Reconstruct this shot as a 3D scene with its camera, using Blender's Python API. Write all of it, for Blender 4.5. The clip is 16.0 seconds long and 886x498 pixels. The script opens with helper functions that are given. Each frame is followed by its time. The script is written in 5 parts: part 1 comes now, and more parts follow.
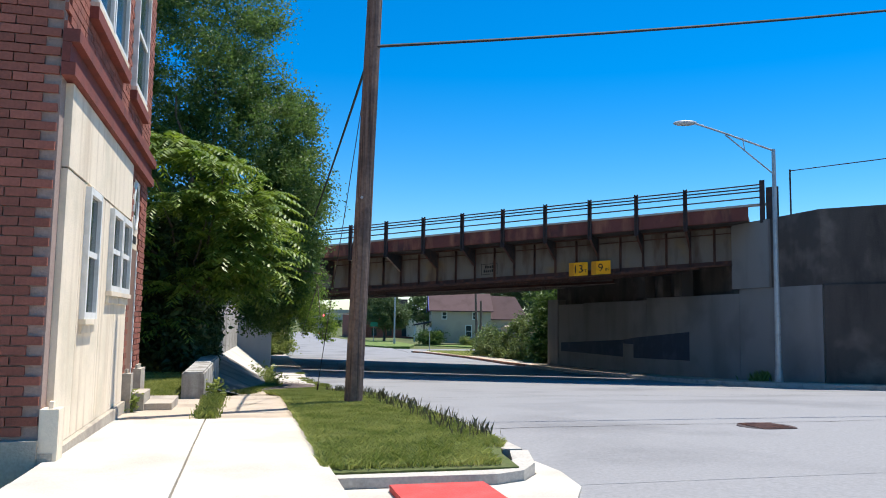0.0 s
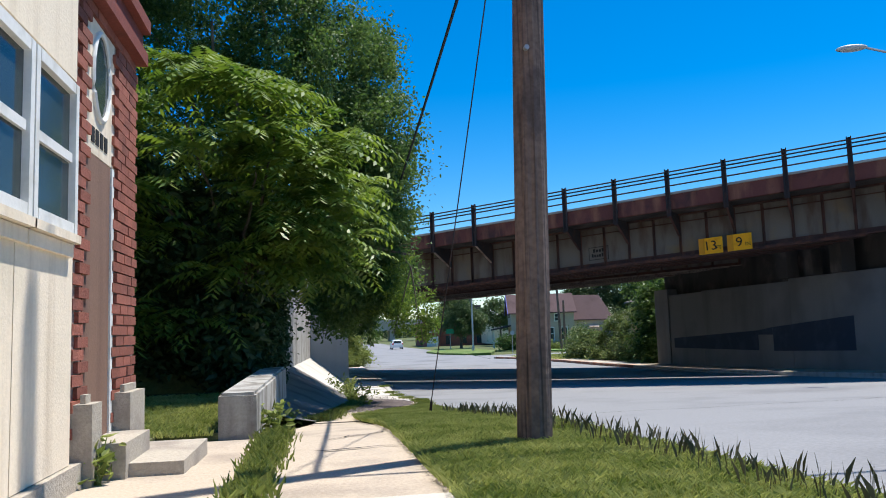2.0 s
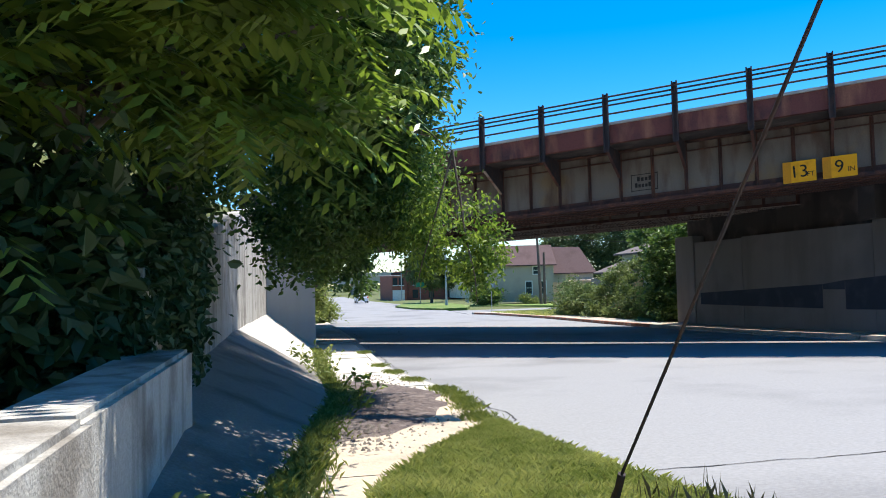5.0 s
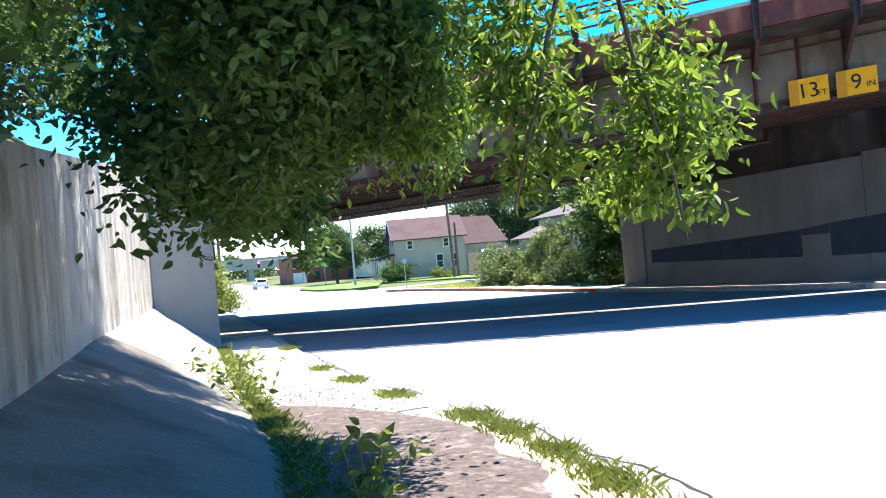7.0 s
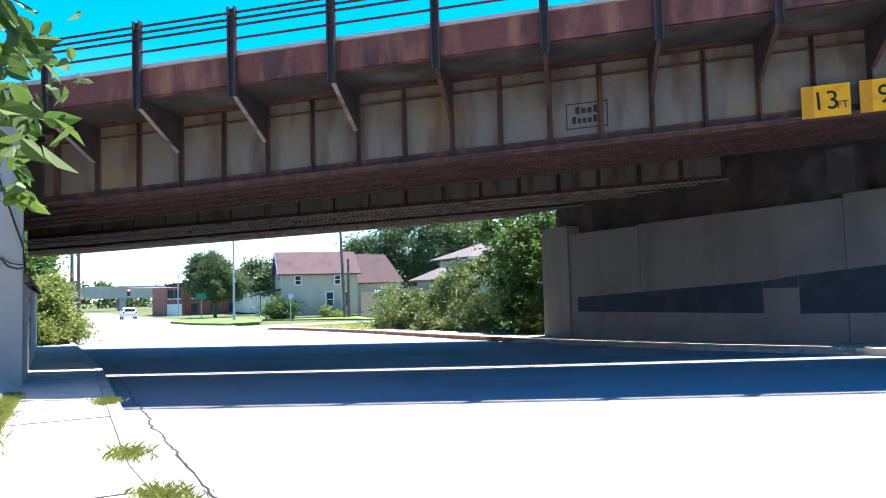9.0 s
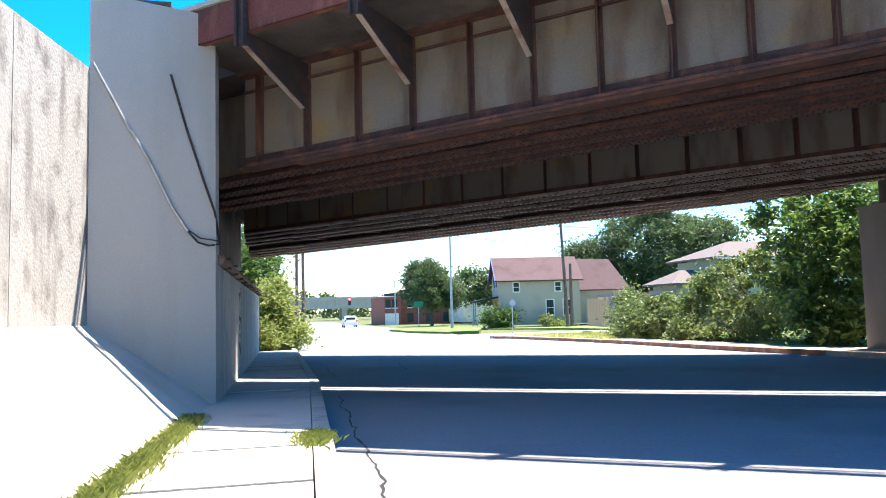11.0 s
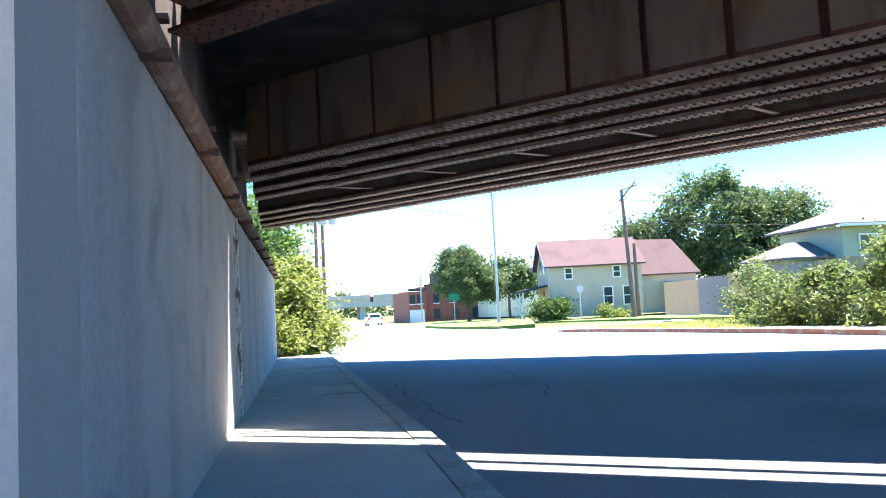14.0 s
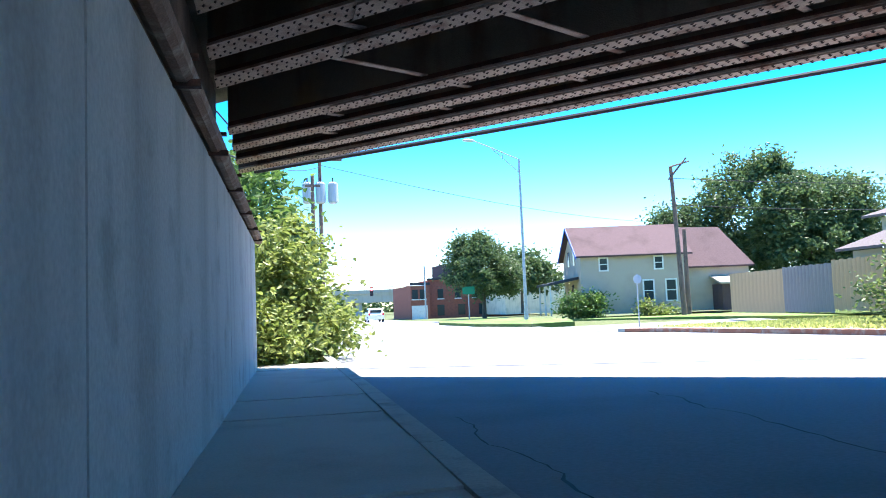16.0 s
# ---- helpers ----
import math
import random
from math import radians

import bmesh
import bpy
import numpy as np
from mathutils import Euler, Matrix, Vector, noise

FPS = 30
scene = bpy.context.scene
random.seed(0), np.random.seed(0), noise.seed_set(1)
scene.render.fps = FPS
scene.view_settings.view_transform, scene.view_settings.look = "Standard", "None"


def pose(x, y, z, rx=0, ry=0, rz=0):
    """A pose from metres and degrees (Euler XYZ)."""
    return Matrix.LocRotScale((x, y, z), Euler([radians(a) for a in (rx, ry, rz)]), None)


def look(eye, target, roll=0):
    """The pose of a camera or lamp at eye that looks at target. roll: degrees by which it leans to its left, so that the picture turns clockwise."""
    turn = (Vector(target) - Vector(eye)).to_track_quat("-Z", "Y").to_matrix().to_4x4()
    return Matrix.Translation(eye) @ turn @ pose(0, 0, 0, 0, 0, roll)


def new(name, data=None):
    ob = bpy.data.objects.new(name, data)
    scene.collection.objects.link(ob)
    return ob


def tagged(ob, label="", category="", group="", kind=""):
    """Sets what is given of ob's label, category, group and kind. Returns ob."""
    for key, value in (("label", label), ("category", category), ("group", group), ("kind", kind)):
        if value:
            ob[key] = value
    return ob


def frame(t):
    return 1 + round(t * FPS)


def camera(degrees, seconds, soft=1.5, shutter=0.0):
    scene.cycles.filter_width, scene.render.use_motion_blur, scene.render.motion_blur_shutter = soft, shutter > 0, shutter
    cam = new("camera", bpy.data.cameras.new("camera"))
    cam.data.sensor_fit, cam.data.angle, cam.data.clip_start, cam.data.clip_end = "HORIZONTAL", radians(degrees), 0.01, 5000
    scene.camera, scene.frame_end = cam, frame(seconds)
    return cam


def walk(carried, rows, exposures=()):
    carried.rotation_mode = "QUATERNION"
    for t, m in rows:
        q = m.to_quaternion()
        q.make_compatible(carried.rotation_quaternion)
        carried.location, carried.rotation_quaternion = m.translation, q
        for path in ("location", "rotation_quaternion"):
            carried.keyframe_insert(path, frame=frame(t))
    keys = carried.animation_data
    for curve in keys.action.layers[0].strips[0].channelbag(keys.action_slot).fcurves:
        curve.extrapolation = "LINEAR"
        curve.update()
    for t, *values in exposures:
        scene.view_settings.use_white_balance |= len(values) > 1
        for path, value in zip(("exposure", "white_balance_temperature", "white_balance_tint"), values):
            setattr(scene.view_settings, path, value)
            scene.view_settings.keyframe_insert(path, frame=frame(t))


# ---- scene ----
cam = camera(60.0, 16.0, soft=1.0)
PATH = [
    (0, (-0.047, 0.029, 1.236), (0.446, 1.958, 1.422), 0.9),
    (0.5, (0.05, 1.167, 1.151), (0.473, 3.116, 1.303), 1.2),
    (1, (0.022, 2.519, 1.046), (0.357, 4.486, 1.185), 0.8),
    (1.5, (-0.02, 3.841, 0.975), (0.274, 5.813, 1.131), -0.2),
    (2, (-0.079, 5.215, 0.905), (0.249, 7.177, 1.113), -1.9),
    (2.5, (-0.067, 6.489, 0.962), (0.316, 8.437, 1.205), -2.8),
    (3, (-0.045, 7.817, 0.991), (0.383, 9.754, 1.247), -2.5),
    (3.5, (-0.067, 8.985, 0.988), (0.372, 10.924, 1.209), -1.2),
    (4, (-0.041, 10.055, 0.949), (0.425, 11.992, 1.128), -0.6),
    (4.5, (-0.016, 11.198, 0.933), (0.458, 13.136, 1.068), -0.5),
    (5, (-0.023, 12.231, 0.796), (0.402, 14.183, 0.883), -1.4),
    (5.2, (-0.085, 12.818, 0.716), (0.305, 14.779, 0.778), -2.0),
    (7.5, (0.12, 18.184, 0.565), (0.989, 19.986, 0.553), -4.7),
    (8, (0.675, 19.521, 0.451), (1.805, 21.171, 0.471), -0.4),
    (8.5, (1.041, 20.485, 0.376), (2.157, 22.143, 0.445), -1.5),
    (9, (1.364, 21.498, 0.348), (2.31, 23.257, 0.461), -1.5),
    (9.5, (1.674, 22.775, 0.206), (2.459, 24.609, 0.353), -1.2),
    (10, (1.93, 24.085, 0.168), (2.587, 25.969, 0.316), -0.3),
    (10.2, (1.94, 24.587, 0.136), (2.548, 26.487, 0.285), -0.7),
    (12.3, (1.886, 30.4, -0.118), (2.188, 32.371, 0.043), -1.8),
    (12.5, (1.855, 31.003, -0.136), (2.15, 32.975, 0.025), -2.1),
    (13, (1.808, 32.726, -0.194), (2.133, 34.693, -0.032), -2.9),
    (13.5, (1.773, 34.444, -0.264), (2.159, 36.401, -0.108), -3.3),
    (14, (1.781, 36.279, -0.329), (2.197, 38.229, -0.176), -3.0),
    (14.5, (1.769, 38.391, -0.449), (2.2, 40.338, -0.291), -3.0),
    (15, (1.794, 40.29, -0.493), (2.219, 42.238, -0.335), -2.8),
    (15.5, (1.867, 42.609, -0.491), (2.294, 44.556, -0.333), -2.9),
    (16, (1.931, 44.627, -0.523), (2.362, 46.575, -0.376), -2.3),
]

walk(cam, [(t, look(eye, target, roll)) for t, eye, target, roll in PATH],
     exposures=[(0, 0.6, 6500, 10), (2.5, 0.5, 6300, 10), (5, 0.95, 6450, 10), (7.5, 1.9, 6500, 12), (8.1, 1.7, 6350, 13), (8.5, 1.65, 6250, 14), (9.2, 1.95, 6350, 13), (10.5, 2.0, 6500, 14), (12.5, 2.25, 7250, 15), (13.5, 2.6, 6950, 15), (14.5, 2.65, 6500, 18), (15.4, 2.6, 6400, 20), (16, 2.15, 6050, 14)])

# ---------------------------------------------------------------- light
SUN_AZ, SUN_EL = radians(66), radians(70)   # azimuth from +y towards +x
sun_way = Vector((math.sin(SUN_AZ) * math.cos(SUN_EL), math.cos(SUN_AZ) * math.cos(SUN_EL), math.sin(SUN_EL)))
world = bpy.data.worlds.new("sky")
scene.world = world
world.use_nodes = True
wn = world.node_tree.nodes
bg = wn["Background"]
sky = wn.new("ShaderNodeTexSky")
sky.sky_type = "NISHITA"
sky.sun_disc = False
sky.sun_elevation = SUN_EL
sky.sun_rotation = SUN_AZ
sky.air_density, sky.dust_density, sky.ozone_density = 1.0, 0.0, 5.0
deep = wn.new("ShaderNodeHueSaturation")
deep.inputs["Saturation"].default_value = 1.45
world.node_tree.links.new(sky.outputs[0], deep.inputs["Color"])
world.node_tree.links.new(deep.outputs[0], bg.inputs[0])
bg.inputs[1].default_value = 0.11
sun_data = bpy.data.lights.new("sun", "SUN")
sun_data.energy, sun_data.angle, sun_data.color = 5.0, radians(0.53), (1.0, 0.95, 0.87)
sun = new("sun", sun_data)
sun.matrix_world = look(sun_way * 80, (0, 0, 0))


# ---------------------------------------------------------------- materials
def mat(name, base, rough=0.8, metal=0.0, spots=None, spot_scale=1.5, spot_lo=0.5, spot_hi=0.7, grain=0.12, grain_scale=40.0,
        bump=0.2, bump_scale=60.0, streak=None, streak_scale=(6, 6, 0.5), per_object=0.0, per_island=0.0, spec=0.3):
    m = bpy.data.materials.new(name)
    m.use_nodes = True
    nt = m.node_tree
    n, l = nt.nodes, nt.links
    b = n["Principled BSDF"]
    b.inputs["Roughness"].default_value = rough
    b.inputs["Metallic"].default_value = metal
    b.inputs["Specular IOR Level"].default_value = spec
    co = n.new("ShaderNodeTexCoord").outputs["Object"]

    def noisy(scale, detail=5, vec=co):
        t = n.new("ShaderNodeTexNoise")
        t.inputs["Scale"].default_value, t.inputs["Detail"].default_value = scale, detail
        l.new(vec, t.inputs["Vector"])
        return t.outputs["Fac"]

    def ramp(fac, lo, hi, a=0.0, z=1.0):
        r = n.new("ShaderNodeMapRange")
        r.inputs[1].default_value, r.inputs[2].default_value, r.inputs[3].default_value, r.inputs[4].default_value = lo, hi, a, z
        l.new(fac, r.inputs[0])
        return r.outputs[0]

    def mix(fac, a, z, kind="MIX"):
        x = n.new("ShaderNodeMix")
        x.data_type, x.blend_type = "RGBA", kind
        if isinstance(fac, float):
            x.inputs[0].default_value = fac
        else:
            l.new(fac, x.inputs[0])
        for s, v in ((x.inputs[6], a), (x.inputs[7], z)):
            if isinstance(v, tuple):
                s.default_value = (*v, 1)
            else:
                l.new(v, s)
        return x.outputs[2]
    col = mix(0.0, base, base)
    if spots:
        col = mix(ramp(noisy(spot_scale, 6), spot_lo, spot_hi), col, spots)
    if streak:
        mp = n.new("ShaderNodeMapping")
        mp.inputs["Scale"].default_value = streak_scale
        l.new(co, mp.inputs[0])
        col = mix(ramp(noisy(1.0, 5, mp.outputs[0]), 0.5, 0.72), col, streak)
    g = ramp(noisy(grain_scale, 4), 0.25, 0.75, 1 - grain, 1 + grain)
    hsv = n.new("ShaderNodeHueSaturation")
    l.new(col, hsv.inputs["Color"])
    val = g
    if per_object or per_island:
        src = n.new("ShaderNodeObjectInfo").outputs["Random"] if per_object else n.new("ShaderNodeNewGeometry").outputs["Random Per Island"]
        k = per_object or per_island
        mul = n.new("ShaderNodeMath")
        mul.operation = "MULTIPLY"
        l.new(val, mul.inputs[0])
        l.new(ramp(src, 0, 1, 1 - k, 1 + k), mul.inputs[1])
        val = mul.outputs[0]
    l.new(val, hsv.inputs["Value"])
    l.new(hsv.outputs[0], b.inputs["Base Color"])
    if bump:
        bp = n.new("ShaderNodeBump")
        bp.inputs["Strength"].default_value, bp.inputs["Distance"].default_value = bump, 0.02
        l.new(noisy(bump_scale, 6), bp.inputs["Height"])
        l.new(bp.outputs[0], b.inputs["Normal"])
    return m


def leaf_mat(name, a, z, trans=0.35, rough=0.5, spec=0.3, patch=0.0, patch_scale=1.8):
    m = bpy.data.materials.new(name)
    m.use_nodes = True
    n, l = m.node_tree.nodes, m.node_tree.links
    b, out = n["Principled BSDF"], n["Material Output"]
    rnd = n.new("ShaderNodeNewGeometry").outputs["Random Per Island"]
    x = n.new("ShaderNodeMix")
    x.data_type = "RGBA"
    tex = n.new("ShaderNodeTexNoise")
    tex.inputs["Scale"].default_value, tex.inputs["Detail"].default_value = patch_scale, 3
    l.new(n.new("ShaderNodeTexCoord").outputs["Object"], tex.inputs["Vector"])
    spread = n.new("ShaderNodeMapRange")
    spread.inputs[1].default_value, spread.inputs[2].default_value = 0.35, 0.65
    l.new(tex.outputs["Fac"], spread.inputs[0])
    pick = n.new("ShaderNodeMix")
    pick.inputs[0].default_value = patch
    l.new(rnd, pick.inputs[2])
    l.new(spread.outputs[0], pick.inputs[3])
    l.new(pick.outputs[0], x.inputs[0])
    x.inputs[6].default_value, x.inputs[7].default_value = (*a, 1), (*z, 1)
    l.new(x.outputs[2], b.inputs["Base Color"])
    b.inputs["Roughness"].default_value = rough
    b.inputs["Specular IOR Level"].default_value = spec
    tr = n.new("ShaderNodeBsdfTranslucent")
    g = n.new("ShaderNodeHueSaturation")
    g.inputs["Value"].default_value = 1.5
    g.inputs["Saturation"].default_value = 1.1
    l.new(x.outputs[2], g.inputs["Color"])
    l.new(g.outputs[0], tr.inputs["Color"])
    mx = n.new("ShaderNodeMixShader")
    mx.inputs[0].default_value = trans
    l.new(b.outputs[0], mx.inputs[1])
    l.new(tr.outputs[0], mx.inputs[2])
    l.new(mx.outputs[0], out.inputs["Surface"])
    return m


M_ASPHALT = mat("asphalt", (0.24, 0.24, 0.245), 0.9, spots=(0.17, 0.17, 0.175), spot_scale=0.35, grain=0.14, grain_scale=30, bump=0.25, bump_scale=90)
M_PAVE = mat("sidewalk concrete", (0.52, 0.48, 0.42), 0.9, spots=(0.42, 0.38, 0.32), spot_scale=1.1, grain=0.1, grain_scale=60, bump=0.15)
M_PAVE_OLD = mat("old sidewalk concrete", (0.46, 0.38, 0.29), 0.9, spots=(0.34, 0.28, 0.22), spot_scale=1.7, grain=0.16, grain_scale=50, bump=0.3)
M_KERB = mat("kerb concrete", (0.45, 0.42, 0.37), 0.9, spots=(0.3, 0.28, 0.25), spot_scale=3, grain=0.15, bump=0.4, bump_scale=30)
M_DIRT = mat("gravelly dirt", (0.10, 0.078, 0.072), 0.95, spots=(0.20, 0.165, 0.15), spot_scale=9, grain=0.35, grain_scale=25, bump=0.8, bump_scale=40)
M_GRASSGROUND = mat("turf soil", (0.09, 0.11, 0.035), 0.95, spots=(0.15, 0.14, 0.07), spot_scale=3, grain=0.3, grain_scale=20, bump=0.6)
M_CONC = mat("abutment concrete", (0.405, 0.384, 0.345), 0.88, spots=(0.36, 0.338, 0.303), spot_scale=0.5, streak=(0.345, 0.32, 0.28), streak_scale=(1.2, 1.2, 0.15), grain=0.06, grain_scale=50, bump=0.10)
M_CONC_STAIN = mat("drip-stained concrete", (0.46, 0.44, 0.41), 0.85, spots=(0.33, 0.31, 0.28), spot_scale=2.2, spot_lo=0.55, spot_hi=0.7, streak=(0.31, 0.29, 0.265), streak_scale=(1.3, 1.3, 0.18), grain=0.12, grain_scale=35, bump=0.35, bump_scale=14)
# darker copy of the abutment concrete, its shade put into the base colour
M_CONC_SHADE = mat("shade-toned streaky concrete", (0.235, 0.22, 0.208), 0.88, spots=(0.175, 0.162, 0.155), spot_scale=0.5, streak=(0.165, 0.15, 0.14), streak_scale=(0.7, 0.7, 0.12), grain=0.1, bump=0.2)
M_CONC_OLD = mat("weathered concrete", (0.38, 0.365, 0.33), 0.92, spots=(0.20, 0.185, 0.165), spot_scale=2.2, spot_lo=0.52, spot_hi=0.7, streak=(0.17, 0.155, 0.14), streak_scale=(2.2, 2.2, 0.6), grain=0.15, bump=0.5, bump_scale=20)
# slope concrete with the trees' shade mixed into base and spots
M_SLOPE = mat("shade-toned slope concrete", (0.215, 0.198, 0.175), 0.92, spots=(0.12, 0.108, 0.095), spot_scale=1.3, spot_lo=0.48, spot_hi=0.66, grain=0.18, grain_scale=45, bump=0.35, bump_scale=35)
M_LOW = mat("flaking whitewashed concrete", (0.40, 0.385, 0.35), 0.92, spots=(0.22, 0.20, 0.175), spot_scale=2.0, spot_lo=0.5, spot_hi=0.64, streak=(0.16, 0.145, 0.12), streak_scale=(5, 5, 0.5), grain=0.12, bump=0.35)
# near-black base holds the shade of columns, deck underside and recessed walls
M_CONC_DARK = mat("shade-dark streaked concrete", (0.075, 0.062, 0.055), 0.92, spots=(0.16, 0.13, 0.11), spot_scale=0.9, streak=(0.045, 0.038, 0.034), streak_scale=(1.5, 1.5, 0.25), grain=0.2, bump=0.5, bump_scale=20)
M_STEEL = mat("painted grey steel", (0.158, 0.136, 0.114), 0.75, spots=(0.22, 0.14, 0.055), spot_scale=0.9, spot_lo=0.52, spot_hi=0.75, streak=(0.085, 0.052, 0.036), streak_scale=(2.0, 2.0, 0.5), grain=0.12, bump=0.25)
M_RUST = mat("rusted steel", (0.085, 0.042, 0.034), 0.85, spots=(0.05, 0.03, 0.028), spot_scale=2.0, streak=(0.15, 0.062, 0.038), streak_scale=(4, 4, 1.2), grain=0.2, bump=0.4)
M_RUSTRED = mat("rust red fascia", (0.155, 0.05, 0.04), 0.85, spots=(0.075, 0.035, 0.032), spot_scale=1.6, streak=(0.27, 0.11, 0.065), streak_scale=(3, 3, 0.8), grain=0.2, bump=0.4)
M_DARKSTEEL = mat("dark steel", (0.045, 0.035, 0.035), 0.8, spots=(0.08, 0.045, 0.035), spot_scale=4, grain=0.2, bump=0.3)
M_BRICK = mat("red brick", (0.29, 0.10, 0.068), 0.9, spots=(0.20, 0.075, 0.055), spot_scale=3, grain=0.18, per_object=0.22, bump=0.4)
M_MORTAR = mat("mortar", (0.33, 0.24, 0.20), 0.95, grain=0.15, bump=0.4)
M_STUCCO = mat("cream painted boards", (0.80, 0.68, 0.52), 0.85, spots=(0.62, 0.54, 0.40), spot_scale=1.2, streak=(0.62, 0.50, 0.36), streak_scale=(9, 9, 0.5), grain=0.05, bump=0.15)
M_WOODPOLE = mat("weathered pole wood", (0.20, 0.135, 0.105), 0.9, spots=(0.11, 0.08, 0.07), spot_scale=3, streak=(0.045, 0.035, 0.032), streak_scale=(34, 34, 0.7), grain=0.25, grain_scale=25, bump=0.6, bump_scale=25)
M_YELLOW = mat("sign yellow", (0.88, 0.40, 0.005), 0.6, grain=0.06, spots=(0.74, 0.32, 0.005), spot_scale=5)
M_BLACK = mat("black paint", (0.02, 0.018, 0.016), 0.7, bump=0)
M_GALV = mat("galvanised steel", (0.40, 0.42, 0.44), 0.5, metal=0.6, grain=0.08, spots=(0.3, 0.31, 0.32), spot_scale=5, bump=0.1)
M_LEAF = leaf_mat("tree of heaven leaf", (0.05, 0.105, 0.018), (0.23, 0.30, 0.055), trans=0.32, rough=0.45, spec=0.35, patch=0.7, patch_scale=2.2)
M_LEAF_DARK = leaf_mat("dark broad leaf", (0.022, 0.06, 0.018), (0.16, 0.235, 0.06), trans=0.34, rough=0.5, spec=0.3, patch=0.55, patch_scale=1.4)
# brighter copy of the crown leaf, sunlight put into colour and translucency
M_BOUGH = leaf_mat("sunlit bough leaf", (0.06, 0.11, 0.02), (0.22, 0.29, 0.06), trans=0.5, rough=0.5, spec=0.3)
# leaf greens lowered to hold the deep shade below the crowns
M_UNDER = leaf_mat("shade-dark undergrowth leaf", (0.014, 0.038, 0.012), (0.06, 0.10, 0.038), trans=0.15, patch=0.5)
M_LEAF_MID = leaf_mat("mid green leaf", (0.035, 0.068, 0.027), (0.145, 0.195, 0.075), trans=0.28, patch=0.4, patch_scale=0.7)
M_BUSH = leaf_mat("tangled bush leaf", (0.04, 0.07, 0.02), (0.24, 0.29, 0.10), trans=0.28, patch=0.55, patch_scale=0.9)
M_WEED = leaf_mat("weed leaf", (0.13, 0.17, 0.04), (0.29, 0.32, 0.10))
M_GRASS = leaf_mat("grass blade", (0.16, 0.21, 0.045), (0.50, 0.50, 0.20), trans=0.4, patch=0.5, patch_scale=3.0)
M_STALK = leaf_mat("dry grass stalk", (0.10, 0.10, 0.05), (0.22, 0.19, 0.11), trans=0.2)
M_GLASS = mat("window glass", (0.035, 0.05, 0.05), 0.12, grain=0.0, bump=0, spec=0.25)
M_WHITE = mat("white window paint", (0.72, 0.71, 0.67), 0.6, spots=(0.6, 0.58, 0.52), spot_scale=6, grain=0.05, bump=0.1)
M_TRIM = mat("dull red painted trim", (0.20, 0.055, 0.04), 0.8, spots=(0.14, 0.045, 0.035), spot_scale=4, grain=0.15, bump=0.2)
M_DOOR = mat("brown door paint", (0.22, 0.13, 0.09), 0.7, streak=(0.16, 0.09, 0.065), grain=0.1, bump=0.1)
M_STONE = mat("limestone base", (0.42, 0.37, 0.30), 0.9, spots=(0.28, 0.24, 0.2), spot_scale=2.5, grain=0.15, bump=0.4)
M_BLUEPAINT = mat("faded blue grey wall paint", (0.042, 0.052, 0.075), 0.9, spots=(0.07, 0.08, 0.105), spot_scale=1.2, grain=0.08, bump=0.15)
M_PIPE = mat("rusty pipe", (0.20, 0.11, 0.07), 0.8, spots=(0.32, 0.24, 0.18), spot_scale=5, grain=0.2, bump=0.4)
# crumbling surface, its base paled to stand for sun at the joint
M_CRUMB = mat("sun-pale crumbling concrete", (0.58, 0.54, 0.46), 0.95, spots=(0.13, 0.10, 0.08), spot_scale=7, spot_lo=0.48, spot_hi=0.6, grain=0.3, bump=0.6)
# pale base stands for the sun stripe on the joint edge
M_JOINT = mat("sun-pale concrete edge", (0.62, 0.60, 0.55), 0.9, spots=(0.42, 0.38, 0.33), spot_scale=6, grain=0.1, bump=0.3)
M_FLANGE = mat("pale chalky flange paint", (0.30, 0.235, 0.195), 0.85, spots=(0.16, 0.085, 0.06), spot_scale=3.0, grain=0.2, bump=0.3)
M_RIVET = mat("dark rivet", (0.045, 0.03, 0.026), 0.8, bump=0)
M_REDPLATE = mat("red warning plate", (0.55, 0.06, 0.05), 0.7, grain=0.1, spots=(0.45, 0.08, 0.07), spot_scale=6)
M_SIDING = mat("tan house siding", (0.46, 0.375, 0.295), 0.85, grain=0.05, spots=(0.41, 0.33, 0.26), spot_scale=0.8, bump=0.1)
M_ROOF = mat("red brown roof shingle", (0.095, 0.058, 0.058), 0.9, grain=0.18, grain_scale=12, spots=(0.07, 0.042, 0.04), spot_scale=0.6, bump=0.3)
M_ROOF_GREY = mat("grey brown roof shingle", (0.14, 0.115, 0.105), 0.9, grain=0.18, grain_scale=12, bump=0.3)
M_FENCE = mat("tan board fence", (0.50, 0.34, 0.18), 0.9, streak=(0.40, 0.27, 0.14), streak_scale=(6, 6, 0.4), grain=0.1, bump=0.2)
M_FENCE_GREY = mat("grey board fence", (0.27, 0.24, 0.21), 0.9, streak=(0.2, 0.18, 0.16), streak_scale=(6, 6, 0.4), grain=0.1, bump=0.2)
M_CAR = mat("white car paint", (0.75, 0.75, 0.74), 0.25, grain=0.02, bump=0, spec=0.5)
M_TYRE = mat("tyre rubber", (0.025, 0.025, 0.025), 0.85, bump=0.2)
M_REDLAMP = mat("red lens", (0.6, 0.02, 0.02), 0.3, bump=0)
M_GREEN = mat("green road sign", (0.02, 0.22, 0.12), 0.5, bump=0)
M_KERBRED = mat("faded red kerb paint", (0.33, 0.14, 0.085), 0.9, spots=(0.4, 0.34, 0.28), spot_scale=2.5, grain=0.15, bump=0.3)
M_CABLE = mat("black cable", (0.025, 0.025, 0.03), 0.7, bump=0)
M_TRANS = mat("transformer grey", (0.42, 0.45, 0.47), 0.5, bump=0, grain=0.05)
